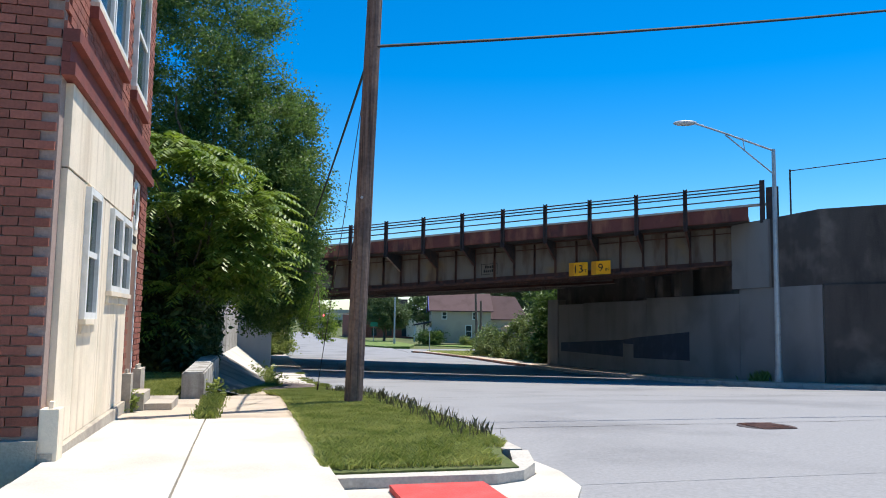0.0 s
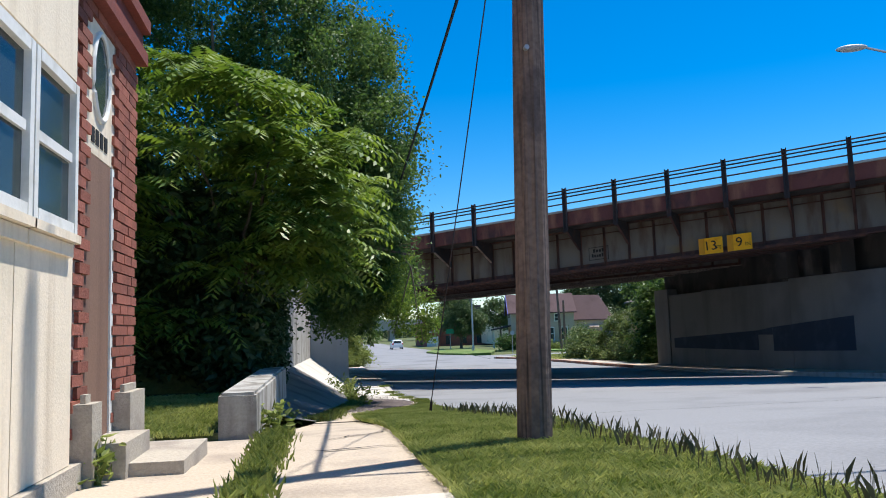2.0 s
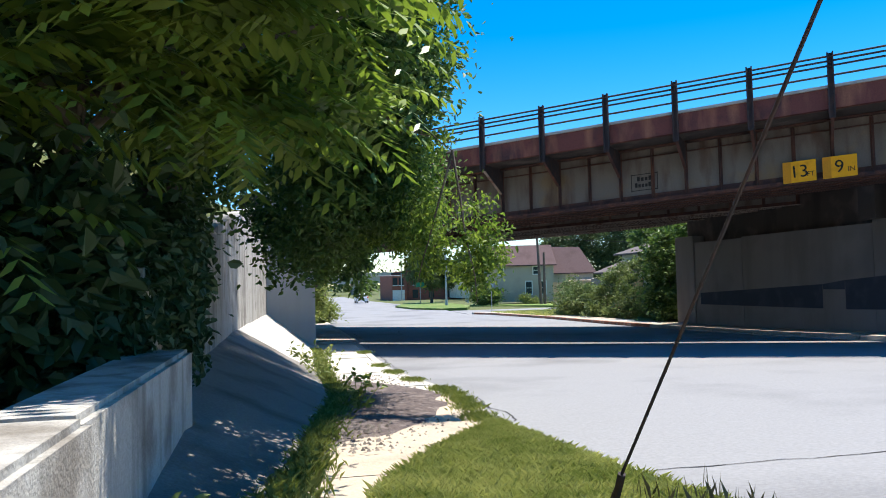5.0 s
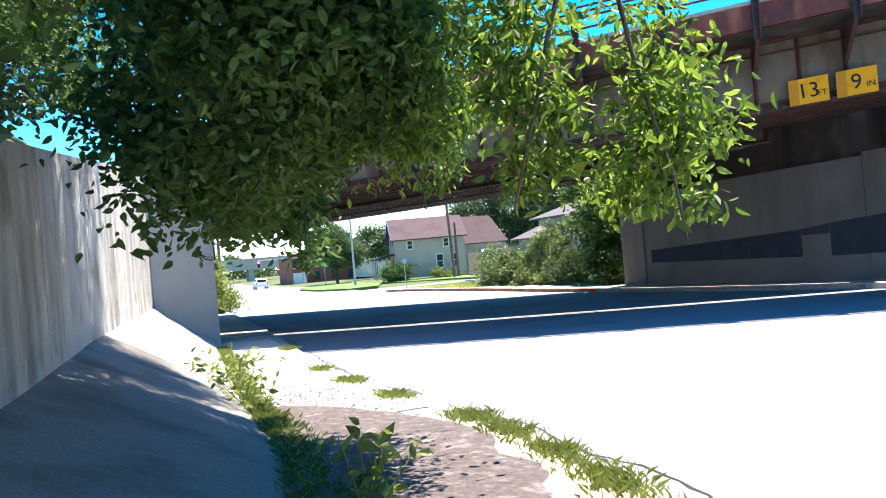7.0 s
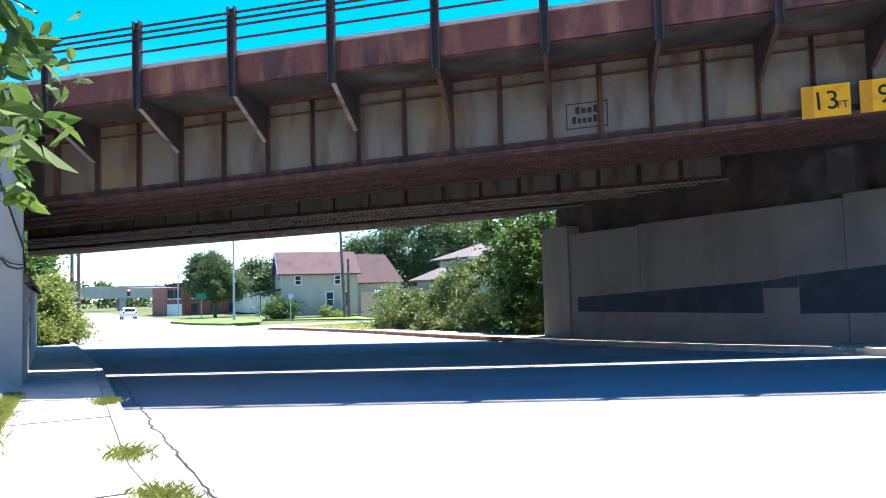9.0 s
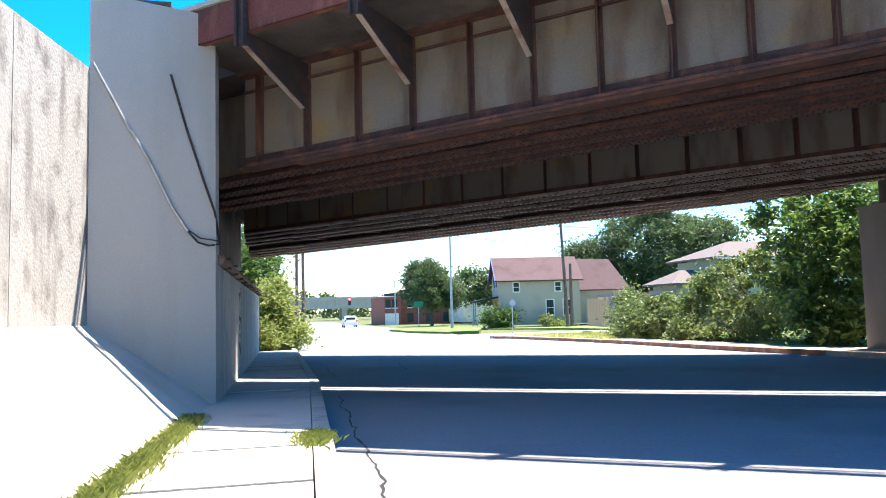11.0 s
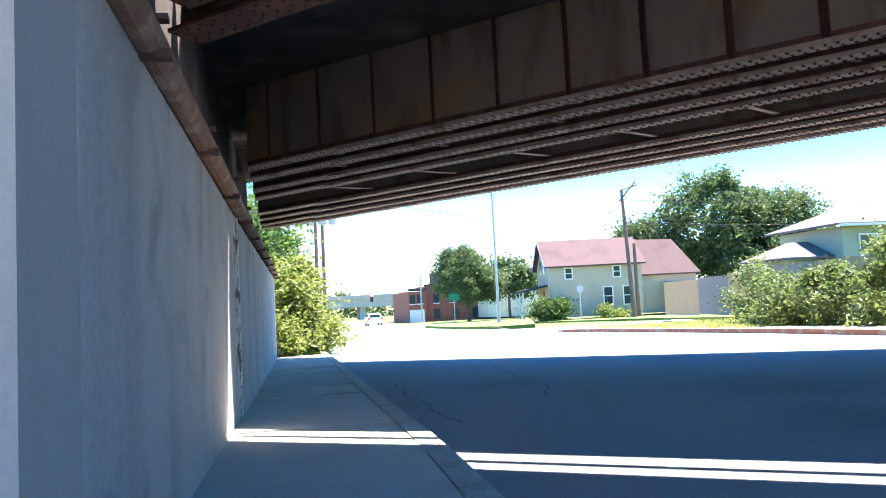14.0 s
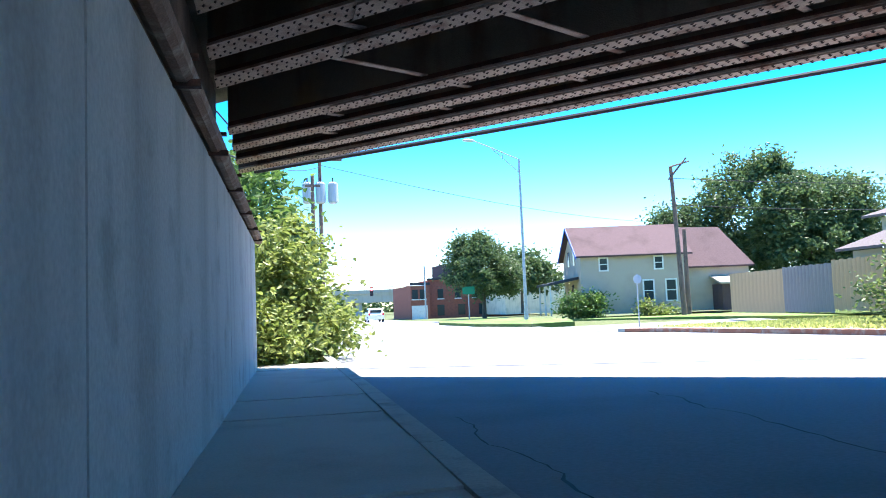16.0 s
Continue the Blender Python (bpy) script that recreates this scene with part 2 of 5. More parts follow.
M_DARKROOF = mat("dark slate roof", (0.05, 0.05, 0.055), 0.9, grain=0.1)
M_BARK = mat("bark", (0.13, 0.10, 0.075), 0.95, spots=(0.07, 0.055, 0.04), spot_scale=6, streak=(0.2, 0.16, 0.12), streak_scale=(14, 14, 2), bump=0.7, bump_scale=30)


# ---------------------------------------------------------------- building helpers
def finish(bm, name):
    me = bpy.data.meshes.new(name)
    bmesh.ops.recalc_face_normals(bm, faces=bm.faces)
    bm.to_mesh(me)
    bm.free()
    return me


def part(name, bm, material, parent=None, label=""):
    ob = new(name, finish(bm, name) if isinstance(bm, bmesh.types.BMesh) else bm)
    if not ob.data.materials:
        ob.data.materials.append(material)
    if parent:
        ob.parent = parent
    if label:
        ob["label"] = label
    return ob


def thing(name, label, category, group="", kind="", at=(0, 0, 0)):
    ob = new(name)
    ob.location = at
    return tagged(ob, label, category, group, kind)


def box(bm, x0, x1, y0, y1, z0, z1, f=None):
    vs = [(x, y, z) for x in (x0, x1) for y in (y0, y1) for z in (z0, z1)]
    v = [bm.verts.new(f(p) if f else p) for p in vs]
    for q in ((0, 1, 3, 2), (4, 6, 7, 5), (0, 4, 5, 1), (2, 3, 7, 6), (0, 2, 6, 4), (1, 5, 7, 3)):
        bm.faces.new([v[i] for i in q])
    return bm


def boxes(*args, f=None):
    bm = bmesh.new()
    for a in args:
        box(bm, *a, f=f)
    return bm


def prism(bm, outline, z0, z1):
    """A vertical prism over a plan outline; z0 and z1 may be functions of x, y."""
    g = lambda z, p: z(*p) if callable(z) else z
    lo = [bm.verts.new((*p, g(z0, p))) for p in outline]
    hi = [bm.verts.new((*p, g(z1, p))) for p in outline]
    bm.faces.new(hi), bm.faces.new(lo[::-1])
    for i in range(len(lo)):
        j = (i + 1) % len(lo)
        bm.faces.new((lo[i], lo[j], hi[j], hi[i]))
    return bm


def tube(bm, path, radius, sides=8):
    """A round bar along a path; radius a number or one per point."""
    pts = [Vector(p) for p in path]
    rings = []
    for i, p in enumerate(pts):
        way = (pts[min(i + 1, len(pts) - 1)] - pts[max(i - 1, 0)]).normalized()
        a = way.orthogonal().normalized() if abs(way.z) > 0.95 else way.cross(Vector((0, 0, 1))).normalized()
        b = way.cross(a)
        r = radius[i] if isinstance(radius, (list, tuple)) else radius
        rings.append([bm.verts.new(p + r * (a * math.cos(k * math.tau / sides) + b * math.sin(k * math.tau / sides))) for k in range(sides)])
    for u, v in zip(rings, rings[1:]):
        for k in range(sides):
            bm.faces.new((u[k], u[(k + 1) % sides], v[(k + 1) % sides], v[k]))
    bm.faces.new(rings[0][::-1]), bm.faces.new(rings[-1])
    return bm


def sag(a, b, drop, n=14):
    a, b = Vector(a), Vector(b)
    return [a.lerp(b, i / n) - Vector((0, 0, 4 * drop * (i / n) * (1 - i / n))) for i in range(n + 1)]


# ---------------------------------------------------------------- ground
PROFILE_Y = [-60, 0, 5, 8, 12, 16, 20, 25, 30, 36, 40, 44, 50, 58, 75, 90, 150, 3000]
PROFILE_Z = [0.6, 0.26, 0.20, 0.14, 0.03, -0.28, -0.53, -0.80, -1.00, -1.18, -1.27, -1.35, -1.44, -1.52, -1.78, -1.62, -2.0, -2.0]
KERB_Y = [5.4, 6.5, 10, 14, 19, 21, 22.5, 25, 28, 35, 42, 54, 80, 200]
KERB_X = [2.05, 2.3, 2.25, 2.06, 1.93, 2.2, 2.33, 2.24, 2.2, 2.55, 2.9, 3.08, 3.3, 5.0]


def walk_z(y):
    return float(np.interp(y, PROFILE_Y, PROFILE_Z))


def road_z(y):
    return walk_z(y) - 0.15


def kerb_x(y):
    return float(np.interp(y, KERB_Y, KERB_X))


def right_x(y):
    return float(np.interp(y, [4, 12, 19, 24, 62, 72, 75], [40, 26, 17.9, 16.7, 16.9, 16.6, 15.6]))


def span(a, b, step):
    n = max(1, round((b - a) / step))
    return [a + (b - a) * i / n for i in range(n + 1)]


def strip(name, left, right, ys, z, material, thick=0.3, parent=None):
    """A slab that follows the street: left and right are functions of y, z its top."""
    bm = bmesh.new()
    rows = []
    for y in ys:
        rows.append([bm.verts.new(p) for p in ((left(y), y, z(y)), (right(y), y, z(y)), (right(y), y, z(y) - thick), (left(y), y, z(y) - thick))])
    for a, b in zip(rows, rows[1:]):
        for k in range(4):
            bm.faces.new((a[k], a[(k + 1) % 4], b[(k + 1) % 4], b[k]))
    bm.faces.new(rows[0]), bm.faces.new(rows[-1][::-1])
    return part(name, bm, material, parent)


# one sheet to the horizon, just under road and pavements
bm = bmesh.new()
gx = [-2500, -600, -150, -60, -20, -6, 0, 8, 19, 26, 60, 150, 600, 2500]
gy = [-2500, -500, -100, -30, 0, 5, 8, 12, 16, 20, 25, 30, 36, 40, 44, 50, 58, 75, 90, 150, 300, 900, 2500]
grid = [[bm.verts.new((x, y, walk_z(y) - 0.28)) for x in gx] for y in gy]
for a, b in zip(grid, grid[1:]):
    for i in range(len(gx) - 1):
        bm.faces.new((a[i], a[i + 1], b[i + 1], b[i]))
tagged(part("ground", bm, M_GRASSGROUND), "flat grassy town ground reaching the horizon", "ground", kind="structure")

tagged(strip("road", kerb_x, right_x, span(5.4, 75, 1.5) + [75.01] + span(76, 200, 6), road_z, M_ASPHALT, 0.35), "sun-bleached grey asphalt street dipping under the bridge", "road", kind="structure")
tagged(strip("road_crossing", lambda y: -60, lambda y: 80, span(-60, 5.39, 4), road_z, M_ASPHALT, 0.35), "grey asphalt side street", "road", kind="structure")
tagged(strip("road_branch", lambda y: 15.7, lambda y: 70, [74.5, 78, 82], lambda y: road_z(y) - 0.004, M_ASPHALT, 0.3), "side street joining beyond the bridge", "road", kind="structure")

# kerbs, in cast lengths
kerb_left = tagged(new("kerb_left"), "worn concrete kerb along the sidewalk", "kerb", kind="structure")
ys = span(6.2, 74, 2.4)
for a, b in zip(ys, ys[1:]):
    strip("kerbstone", lambda y: kerb_x(y) - 0.16, lambda y: kerb_x(y) + 0.012, span(a + 0.012, b - 0.012, 1.2), lambda y: walk_z(y) + 0.004 - 0.02 * math.exp(-((y - 20) / 6) ** 2), M_KERB, 0.4, kerb_left)
bm = bmesh.new()
prism(bm, [(0.6, 5.42), (1.75, 5.38), (2.0, 5.5), (2.18, 5.75), (2.29, 6.2), (2.13, 6.2), (2.03, 5.85), (1.88, 5.66), (1.7, 5.56), (0.6, 5.58)], lambda x, y: -0.2, lambda x, y: walk_z(y) - 0.045 + 0.04 * max(0.0, min(1.0, (y - 5.6) / 0.6)))
part("kerb_corner", bm, M_KERB, kerb_left)
bm = bmesh.new()
prism(bm, [(0.5, 4.2), (1.6, 4.3), (2.05, 4.7), (2.32, 5.2), (2.42, 5.8), (2.40, 6.3), (2.31, 6.3), (2.19, 5.74), (2.0, 5.48), (1.75, 5.37), (0.6, 5.41), (0.5, 5.41)], -0.1, lambda x, y: road_z(y) + 0.03)
part("gutter_apron", bm, M_PAVE, kerb_left)
kerb_right = tagged(new("kerb_right"), "low kerb with faded red paint across the street", "kerb", kind="structure")
ys = span(16, 74, 2.6)
for a, b in zip(ys, ys[1:]):
    strip("kerbstone", lambda y: right_x(y) - 0.01, lambda y: right_x(y) + 0.17, span(a + 0.012, b - 0.012, 1.3), walk_z, M_KERB if b < 46 else M_KERBRED, 0.4, kerb_right)

# pavement in poured slabs with open joints
pave = tagged(new("pavement_left"), "pale concrete sidewalk of poured slabs, yellowed and cracked past the building", "sidewalk", kind="structure")


def inner_x(y):
    return float(np.interp(y, [0, 12, 12.1, 15.5, 22, 27, 37.5, 38.1, 60], [-1.42, -1.42, -0.55, -0.1, 0.72, 0.78, 1.12, 1.22, 1.6]))


def verge_x(y):
    return 0.58 if y < 13 else float(np.interp(y, [13, 15, 16.1, 17.0, 17.8, 18.5], [0.58, 0.45, 0.45, 0.85, 1.3, kerb_x(18.5) - 0.17]))


def outer_x(y):
    return verge_x(y) if y < 18.5 else kerb_x(y) - 0.17


rng = random.Random(5)
edges = [3.2, 5.38, 7.2, 8.98, 10.5, 12.0, 13.6, 15.2, 16.8, 18.4] + span(20.2, 60, 1.66)
for a, b in zip(edges, edges[1:]):
    m = M_PAVE if b < 9 or 23 < b else M_PAVE_OLD
    tilt = rng.uniform(-0.008, 0.008)
    cuts = [(inner_x, lambda y: -0.43), (lambda y: -0.42, outer_x)] if b < 12.1 else [(inner_x, outer_x)]
    for lo, hi in cuts:
        strip("slab", lambda y: lo(y) + 0.003, lambda y: hi(y) - 0.003, span(a + 0.01, b - 0.01, 0.6), lambda y: walk_z(y) + tilt * (y - a) - (0.05 if y < 5.3 and y < 4.2 else 0), m, 0.2, pave)
part("red_plate", boxes((0.95, 1.62, 4.55, 5.3, 0.0, 0.118)), M_REDPLATE, kerb_left, "faded red tactile warning plate")
tagged(strip("pavement_right", lambda y: right_x(y) + 0.18, lambda y: max(18.7, right_x(y) + 1.5), span(14, 74, 2), walk_z, M_PAVE_OLD), "weedy concrete sidewalk under the bridge", "sidewalk", kind="structure")

# gravelly dirt washed over the slabs by the slope's foot
bm = bmesh.new()
rows = []
for i, y in enumerate(span(18.2, 25.0, 0.2)):
    w = max(0.0, math.sin(math.pi * (y - 18.1) / 7.0)) ** 0.6
    l_, r_ = inner_x(y) - 0.1, inner_x(y) + 0.15 + 1.25 * w + 0.15 * noise.noise((y * 2, 0, 0))
    rows.append([bm.verts.new((l_ + (r_ - l_) * k / 6, y, walk_z(y) + 0.016 + (0.045 * w * (1 - k / 6) if k < 6 else -0.03) + 0.012 * noise.noise((k, y * 4, 3)))) for k in range(7)])
for a, b in zip(rows, rows[1:]):
    for k in range(6):
        bm.faces.new((a[k], a[k + 1], b[k + 1], b[k]))
tagged(part("ground_dirt", bm, M_DIRT), "brown gravelly dirt spilled across the sidewalk", "dirt", kind="structure")

# grass verge soil and lawn beside the building
tagged(strip("ground_verge", verge_x, lambda y: kerb_x(y) - 0.165 if y > 6.2 else 1.98, span(5.56, 18.45, 0.4), lambda y: walk_z(y) + 0.03 - 0.06 * max(0.0, 1 - (y - 5.56) / 0.6), M_GRASSGROUND), "soil of the grass verge", "ground", kind="structure")
tagged(strip("ground_lawn", lambda y: -14, lambda y: -0.92 if y > 12.1 else -1.43, [11.25, 12.09, 12.11, 14, 17, 20], lambda y: walk_z(12) + 0.06, M_GRASSGROUND), "shaded lawn beside the building", "ground", kind="structure")

# ---------------------------------------------------------------- abutments
wall_near = tagged(new("wall_abutment_near"), "smooth grey concrete abutment with a tall wing wall", "wall", kind="structure")
bm = bmesh.new()
prism(bm, [(-0.34, 37.42), (1.22, 38.1), (1.24, 38.55), (-0.5, 38.55)], -1.7, 4.38)
part("wing_wall", bm, M_CONC, wall_near)
bm = bmesh.new()
prism(bm, [(1.24, 38.56), (1.326, 44.80), (-0.4, 44.80), (-0.4, 38.56)], -2.0, 0.75)
part("bearing_wall", bm, M_CONC_STAIN, wall_near)
bm = bmesh.new()
prism(bm, [(0.55, 38.56), (0.55, 43.32), (-0.4, 43.32), (-0.4, 38.56)], 0.75, 4.75)
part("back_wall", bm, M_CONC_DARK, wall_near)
wall_far = tagged(new("wall_abutment_far"), "grey concrete abutment with water stains and an open joint", "wall", kind="structure")
for i, (a, b) in enumerate(((44.93, 47.13), (47.16, 52.9), (52.92, 58.9))):
    bm = bmesh.new()
    wx = lambda y: 1.30 + (y - 43.3) * 0.019
    prism(bm, [(wx(a), a), (wx(b), b), (-0.4, b), (-0.4, a)], -2.2, 0.75)
    part("bearing_wall", bm, M_CONC_STAIN, wall_far)
bm = bmesh.new()
prism(bm, [(0.6, 43.33), (0.85, 60.6), (-0.4, 60.6), (-0.4, 43.33)], 0.7, 4.75)
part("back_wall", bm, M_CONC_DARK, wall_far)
part("joint_strip", boxes((1.22, 1.345, 44.806, 44.87, -1.6, 0.76)), M_JOINT, wall_far, "edge strip of the open joint, coloured pale as if sunlit")
bm = bmesh.new()
crumb = [[bm.verts.new((1.316 + (y - 44.3) * 0.019 + 0.034 * min(1.0, 6 * (y - 44.34), 9 * (44.80 - y)) * max(-0.3, 0.45 + noise.noise((y * 9, z * 5, 4)) + 0.5 * noise.noise((y * 30, z * 22, 8))), y, z)) for y in np.linspace(44.34, 44.80, 16)] for z in np.linspace(-1.62, 0.74, 70)]
for lo, hi in zip(crumb, crumb[1:]):
    for k in range(15):
        bm.faces.new((lo[k], lo[k + 1], hi[k + 1], hi[k]))
part("crumbled_edge", bm, M_CRUMB, wall_far, "crumbling weathered concrete beside the joint, paled as if sunlit")

pipes = thing("wall_pipes", "two rusty pipes running along the abutment top", "pipe")
bm = bmesh.new()
tube(bm, [(1.26 + (y - 38.5) * 0.019, y, 0.83 + 0.02 * noise.noise((y, 1, 0))) for y in span(38.4, 59.4, 1.2)], 0.075, 10)
part("pipe", bm, M_PIPE, pipes)
bm = bmesh.new()
tube(bm, [(1.10 + (y - 38.5) * 0.019, y, 1.0 + 0.02 * noise.noise((y, 5, 0))) for y in span(38.4, 59.4, 1.2)], 0.085, 10)
part("pipe", bm, M_PIPE, pipes)
for y in span(39.5, 58.5, 1.9):
    part("clamp", boxes((0.98 + (y - 38.5) * 0.019, 1.36 + (y - 38.5) * 0.019, y - 0.03, y + 0.03, 0.74, 0.78), (1.17 + (y - 38.5) * 0.019, 1.35 + (y - 38.5) * 0.019, y - 0.03, y + 0.03, 0.9, 0.925)), M_RUST, pipes)

conduits = thing("wall_conduits", "thin grey conduits and black cable loop fixed to the wing wall", "cable")
bm = bmesh.new()
n0 = Vector((0.39, -0.92, 0)) * 0.03
pw = lambda f, z: Vector((-0.34 + 1.56 * f, 37.42 + 0.68 * f, z)) + n0
tube(bm, [pw(0.02, 3.4), pw(0.28, 2.6), pw(0.45, 2.15), pw(0.63, 1.53), pw(0.76, 1.2)], 0.02, 6)
part("conduit", bm, M_GALV, conduits)
bm = bmesh.new()
tube(bm, [pw(0.62, 3.4), pw(0.76, 2.6), pw(0.9, 1.9), pw(0.985, 1.5), (1.27, 38.3, 1.05)], 0.018, 6)
part("conduit", bm, M_DARKSTEEL, conduits)
bm = bmesh.new()
tube(bm, [pw(0.76, 1.2), pw(0.84, 1.04) + n0, pw(0.93, 1.0) + n0, (1.27, 38.2, 1.04)], 0.014, 6)
part("cable_loop", bm, M_CABLE, conduits)
bm = bmesh.new()
tube(bm, [pw(0.74, 1.24), pw(0.86, 1.1) + n0, pw(0.97, 1.08) + n0, (1.27, 38.2, 1.08)], 0.01, 6)
part("cable_loop", bm, M_CABLE, conduits)

# old wing wall stepping down towards the street's upper end
old_wall = tagged(new("wall_old_wing"), "rough weathered concrete retaining wall above the slope", "wall", kind="structure")
ow = lambda y: float(np.interp(y, [17.2, 26, 37.5], [-0.82, -0.78, -0.34]))
for a, b in zip(span(17.2, 37.6, 2.9), span(17.2, 37.6, 2.9)[1:]):
    bm = bmesh.new()
    pr = [(ow(a), a + 0.01), (ow(b), b - 0.01), (ow(b) - 0.5, b - 0.01), (ow(a) - 0.5, a + 0.01)]
    prism(bm, pr, -0.9, lambda x, y: float(np.interp(y, [17, 26, 37.5], [0.9, 2.0, 3.35])))
    part("wall_block", bm, M_CONC_OLD, old_wall)
bm = bmesh.new()
rows = []
for y in span(18, 60, 3):
    rows.append([bm.verts.new((x, y, z)) for x, z in ((ow(min(y, 37)) - 0.3, float(np.interp(y, [17, 26, 37.5], [0.75, 1.8, 3.1]))), (-3.5, float(np.interp(y, [17, 30], [1.2, 4.0]))), (-8, float(np.interp(y, [17, 28], [1.4, 4.2]))), (-60, 4.2))])
for a, b in zip(rows, rows[1:]):
    for k in range(3):
        bm.faces.new((a[k], a[k + 1], b[k + 1], b[k]))
tail = [bm.verts.new((v.co.x, 17.2, 0.05)) for v in rows[0]]
for k in range(3):
    bm.faces.new((tail[k], tail[k + 1], rows[0][k + 1], rows[0][k]))
tagged(part("ground_embankment", bm, M_GRASSGROUND), "overgrown railway embankment", "embankment", kind="structure")

# paved slope between the old wall and the sidewalk, tree shade put into its colour, pale towards the bridge
for y0, y1, stuff, words in ((15.4, 27.0, M_SLOPE, "mottled sloping concrete paving coloured darker for the tree shade"), (27.02, 37.9, M_PAVE, "pale sloping concrete paving below the old wall")):
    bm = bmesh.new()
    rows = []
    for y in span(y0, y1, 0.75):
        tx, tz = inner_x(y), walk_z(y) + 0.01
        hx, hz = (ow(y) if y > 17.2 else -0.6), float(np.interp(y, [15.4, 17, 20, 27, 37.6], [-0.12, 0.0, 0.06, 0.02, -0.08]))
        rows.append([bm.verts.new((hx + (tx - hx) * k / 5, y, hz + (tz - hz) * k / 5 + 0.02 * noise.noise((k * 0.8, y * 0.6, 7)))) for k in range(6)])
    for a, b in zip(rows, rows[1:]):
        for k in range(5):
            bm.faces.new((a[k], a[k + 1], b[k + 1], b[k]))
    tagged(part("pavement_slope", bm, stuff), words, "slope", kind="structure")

block_wall = tagged(new("wall_low"), "low whitewashed concrete wall with a square end beside the sidewalk", "wall", kind="structure")
for a, b in ((12.1, 14.72), (14.74, 17.3)):
    bm = bmesh.new()
    prism(bm, [(-0.92, a), (-0.60, a), (-0.57 if b < 15 else -0.55, b), (-0.92, b)], -0.4, lambda x, y: 0.42 + 0.0 * y)
    bmesh.ops.bevel(bm, geom=[e for e in bm.edges if e.verts[0].co.z > 0.3 and e.verts[1].co.z > 0.3], offset=0.025, segments=2, affect="EDGES")
    part("wall_block", bm, M_LOW, block_wall)

# right-hand abutment with painted patches
wall_right = tagged(new("wall_abutment_right"), "grey concrete abutment with blue-grey painted-over patches", "wall", kind="structure")
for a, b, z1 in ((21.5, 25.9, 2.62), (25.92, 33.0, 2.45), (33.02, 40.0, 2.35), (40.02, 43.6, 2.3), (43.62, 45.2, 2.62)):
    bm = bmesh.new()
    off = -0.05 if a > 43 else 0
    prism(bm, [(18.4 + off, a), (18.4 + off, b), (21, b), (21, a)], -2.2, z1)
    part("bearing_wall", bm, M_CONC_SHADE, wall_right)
bm = bmesh.new()
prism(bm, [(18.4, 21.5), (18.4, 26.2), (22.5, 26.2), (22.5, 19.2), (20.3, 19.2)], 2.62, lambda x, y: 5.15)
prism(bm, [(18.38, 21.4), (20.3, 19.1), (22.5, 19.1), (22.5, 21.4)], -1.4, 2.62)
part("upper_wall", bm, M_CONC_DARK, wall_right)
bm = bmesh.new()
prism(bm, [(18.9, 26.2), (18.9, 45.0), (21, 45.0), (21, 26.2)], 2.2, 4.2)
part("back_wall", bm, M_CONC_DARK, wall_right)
for q in (((43.2, -0.45, 0.05), (35.4, -0.42, 0.42)), ((35.38, 0.24, 0.42), (34.32, 0.24, 0.55)), ((34.3, -0.42, 0.55), (29.4, -0.3, 0.92))):
    bm = bmesh.new()
    v = [bm.verts.new((x, y, z)) for x in (18.393, 18.4) for y, lo, hi in q for z in (lo, hi)]
    for f_ in ((0, 1, 3, 2), (4, 6, 7, 5), (0, 4, 5, 1), (2, 3, 7, 6), (0, 2, 6, 4), (1, 5, 7, 3)):
        bm.faces.new([v[i] for i in f_])
    part("paint_patch", bm, M_BLUEPAINT, wall_right)
# columns get the dark mix in place of shade under the deck
part("column", boxes((18.0, 18.5, 32.4, 33.1, 2.45, 3.5), (17.95, 18.5, 29.2, 29.8, 2.45, 3.6), (18.1, 18.5, 31.0, 31.5, 2.45, 3.4)), M_CONC_DARK, wall_right)
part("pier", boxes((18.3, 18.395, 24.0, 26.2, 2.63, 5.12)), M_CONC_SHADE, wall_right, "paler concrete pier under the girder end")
retaining = tagged(new("wall_retaining_right"), "dark stained retaining wall with ledges", "wall", kind="structure")
for i, (x0, x1, z1) in enumerate(((22.52, 26, 4.9), (26.02, 31, 4.4), (31.02, 48, 4.6))):
    bm = bmesh.new()
    prism(bm, [(x0, 19.1 - (x0 - 22.5) * 0.55), (x1, 19.1 - (x1 - 22.5) * 0.55), (x1, 30), (x0, 30)], -1.2, z1)
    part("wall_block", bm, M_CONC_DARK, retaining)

# ---------------------------------------------------------------- bridge
def frame_map(th, origin, rise):
    d, n_ = Vector((math.cos(th), math.sin(th), 0)), Vector((-math.sin(th), math.cos(th), 0))
    return lambda p: origin + d * p[0] + n_ * p[1] + Vector((0, 0, p[2] + rise * p[0]))


LEN = 21.5
SKEW = math.tan(radians(38.0))
bmap = frame_map(radians(-38.0), Vector((1.25, 39.0, 0.04)), 0.057)
bfar0 = frame_map(radians(-39.5), Vector((1.25, 39.0, 0)), 0.0)
WEB = 0.58


def bfar(p):
    return bfar0((p[0] - 0.824 * p[1], p[1], p[2] + 0.038 * p[0]))


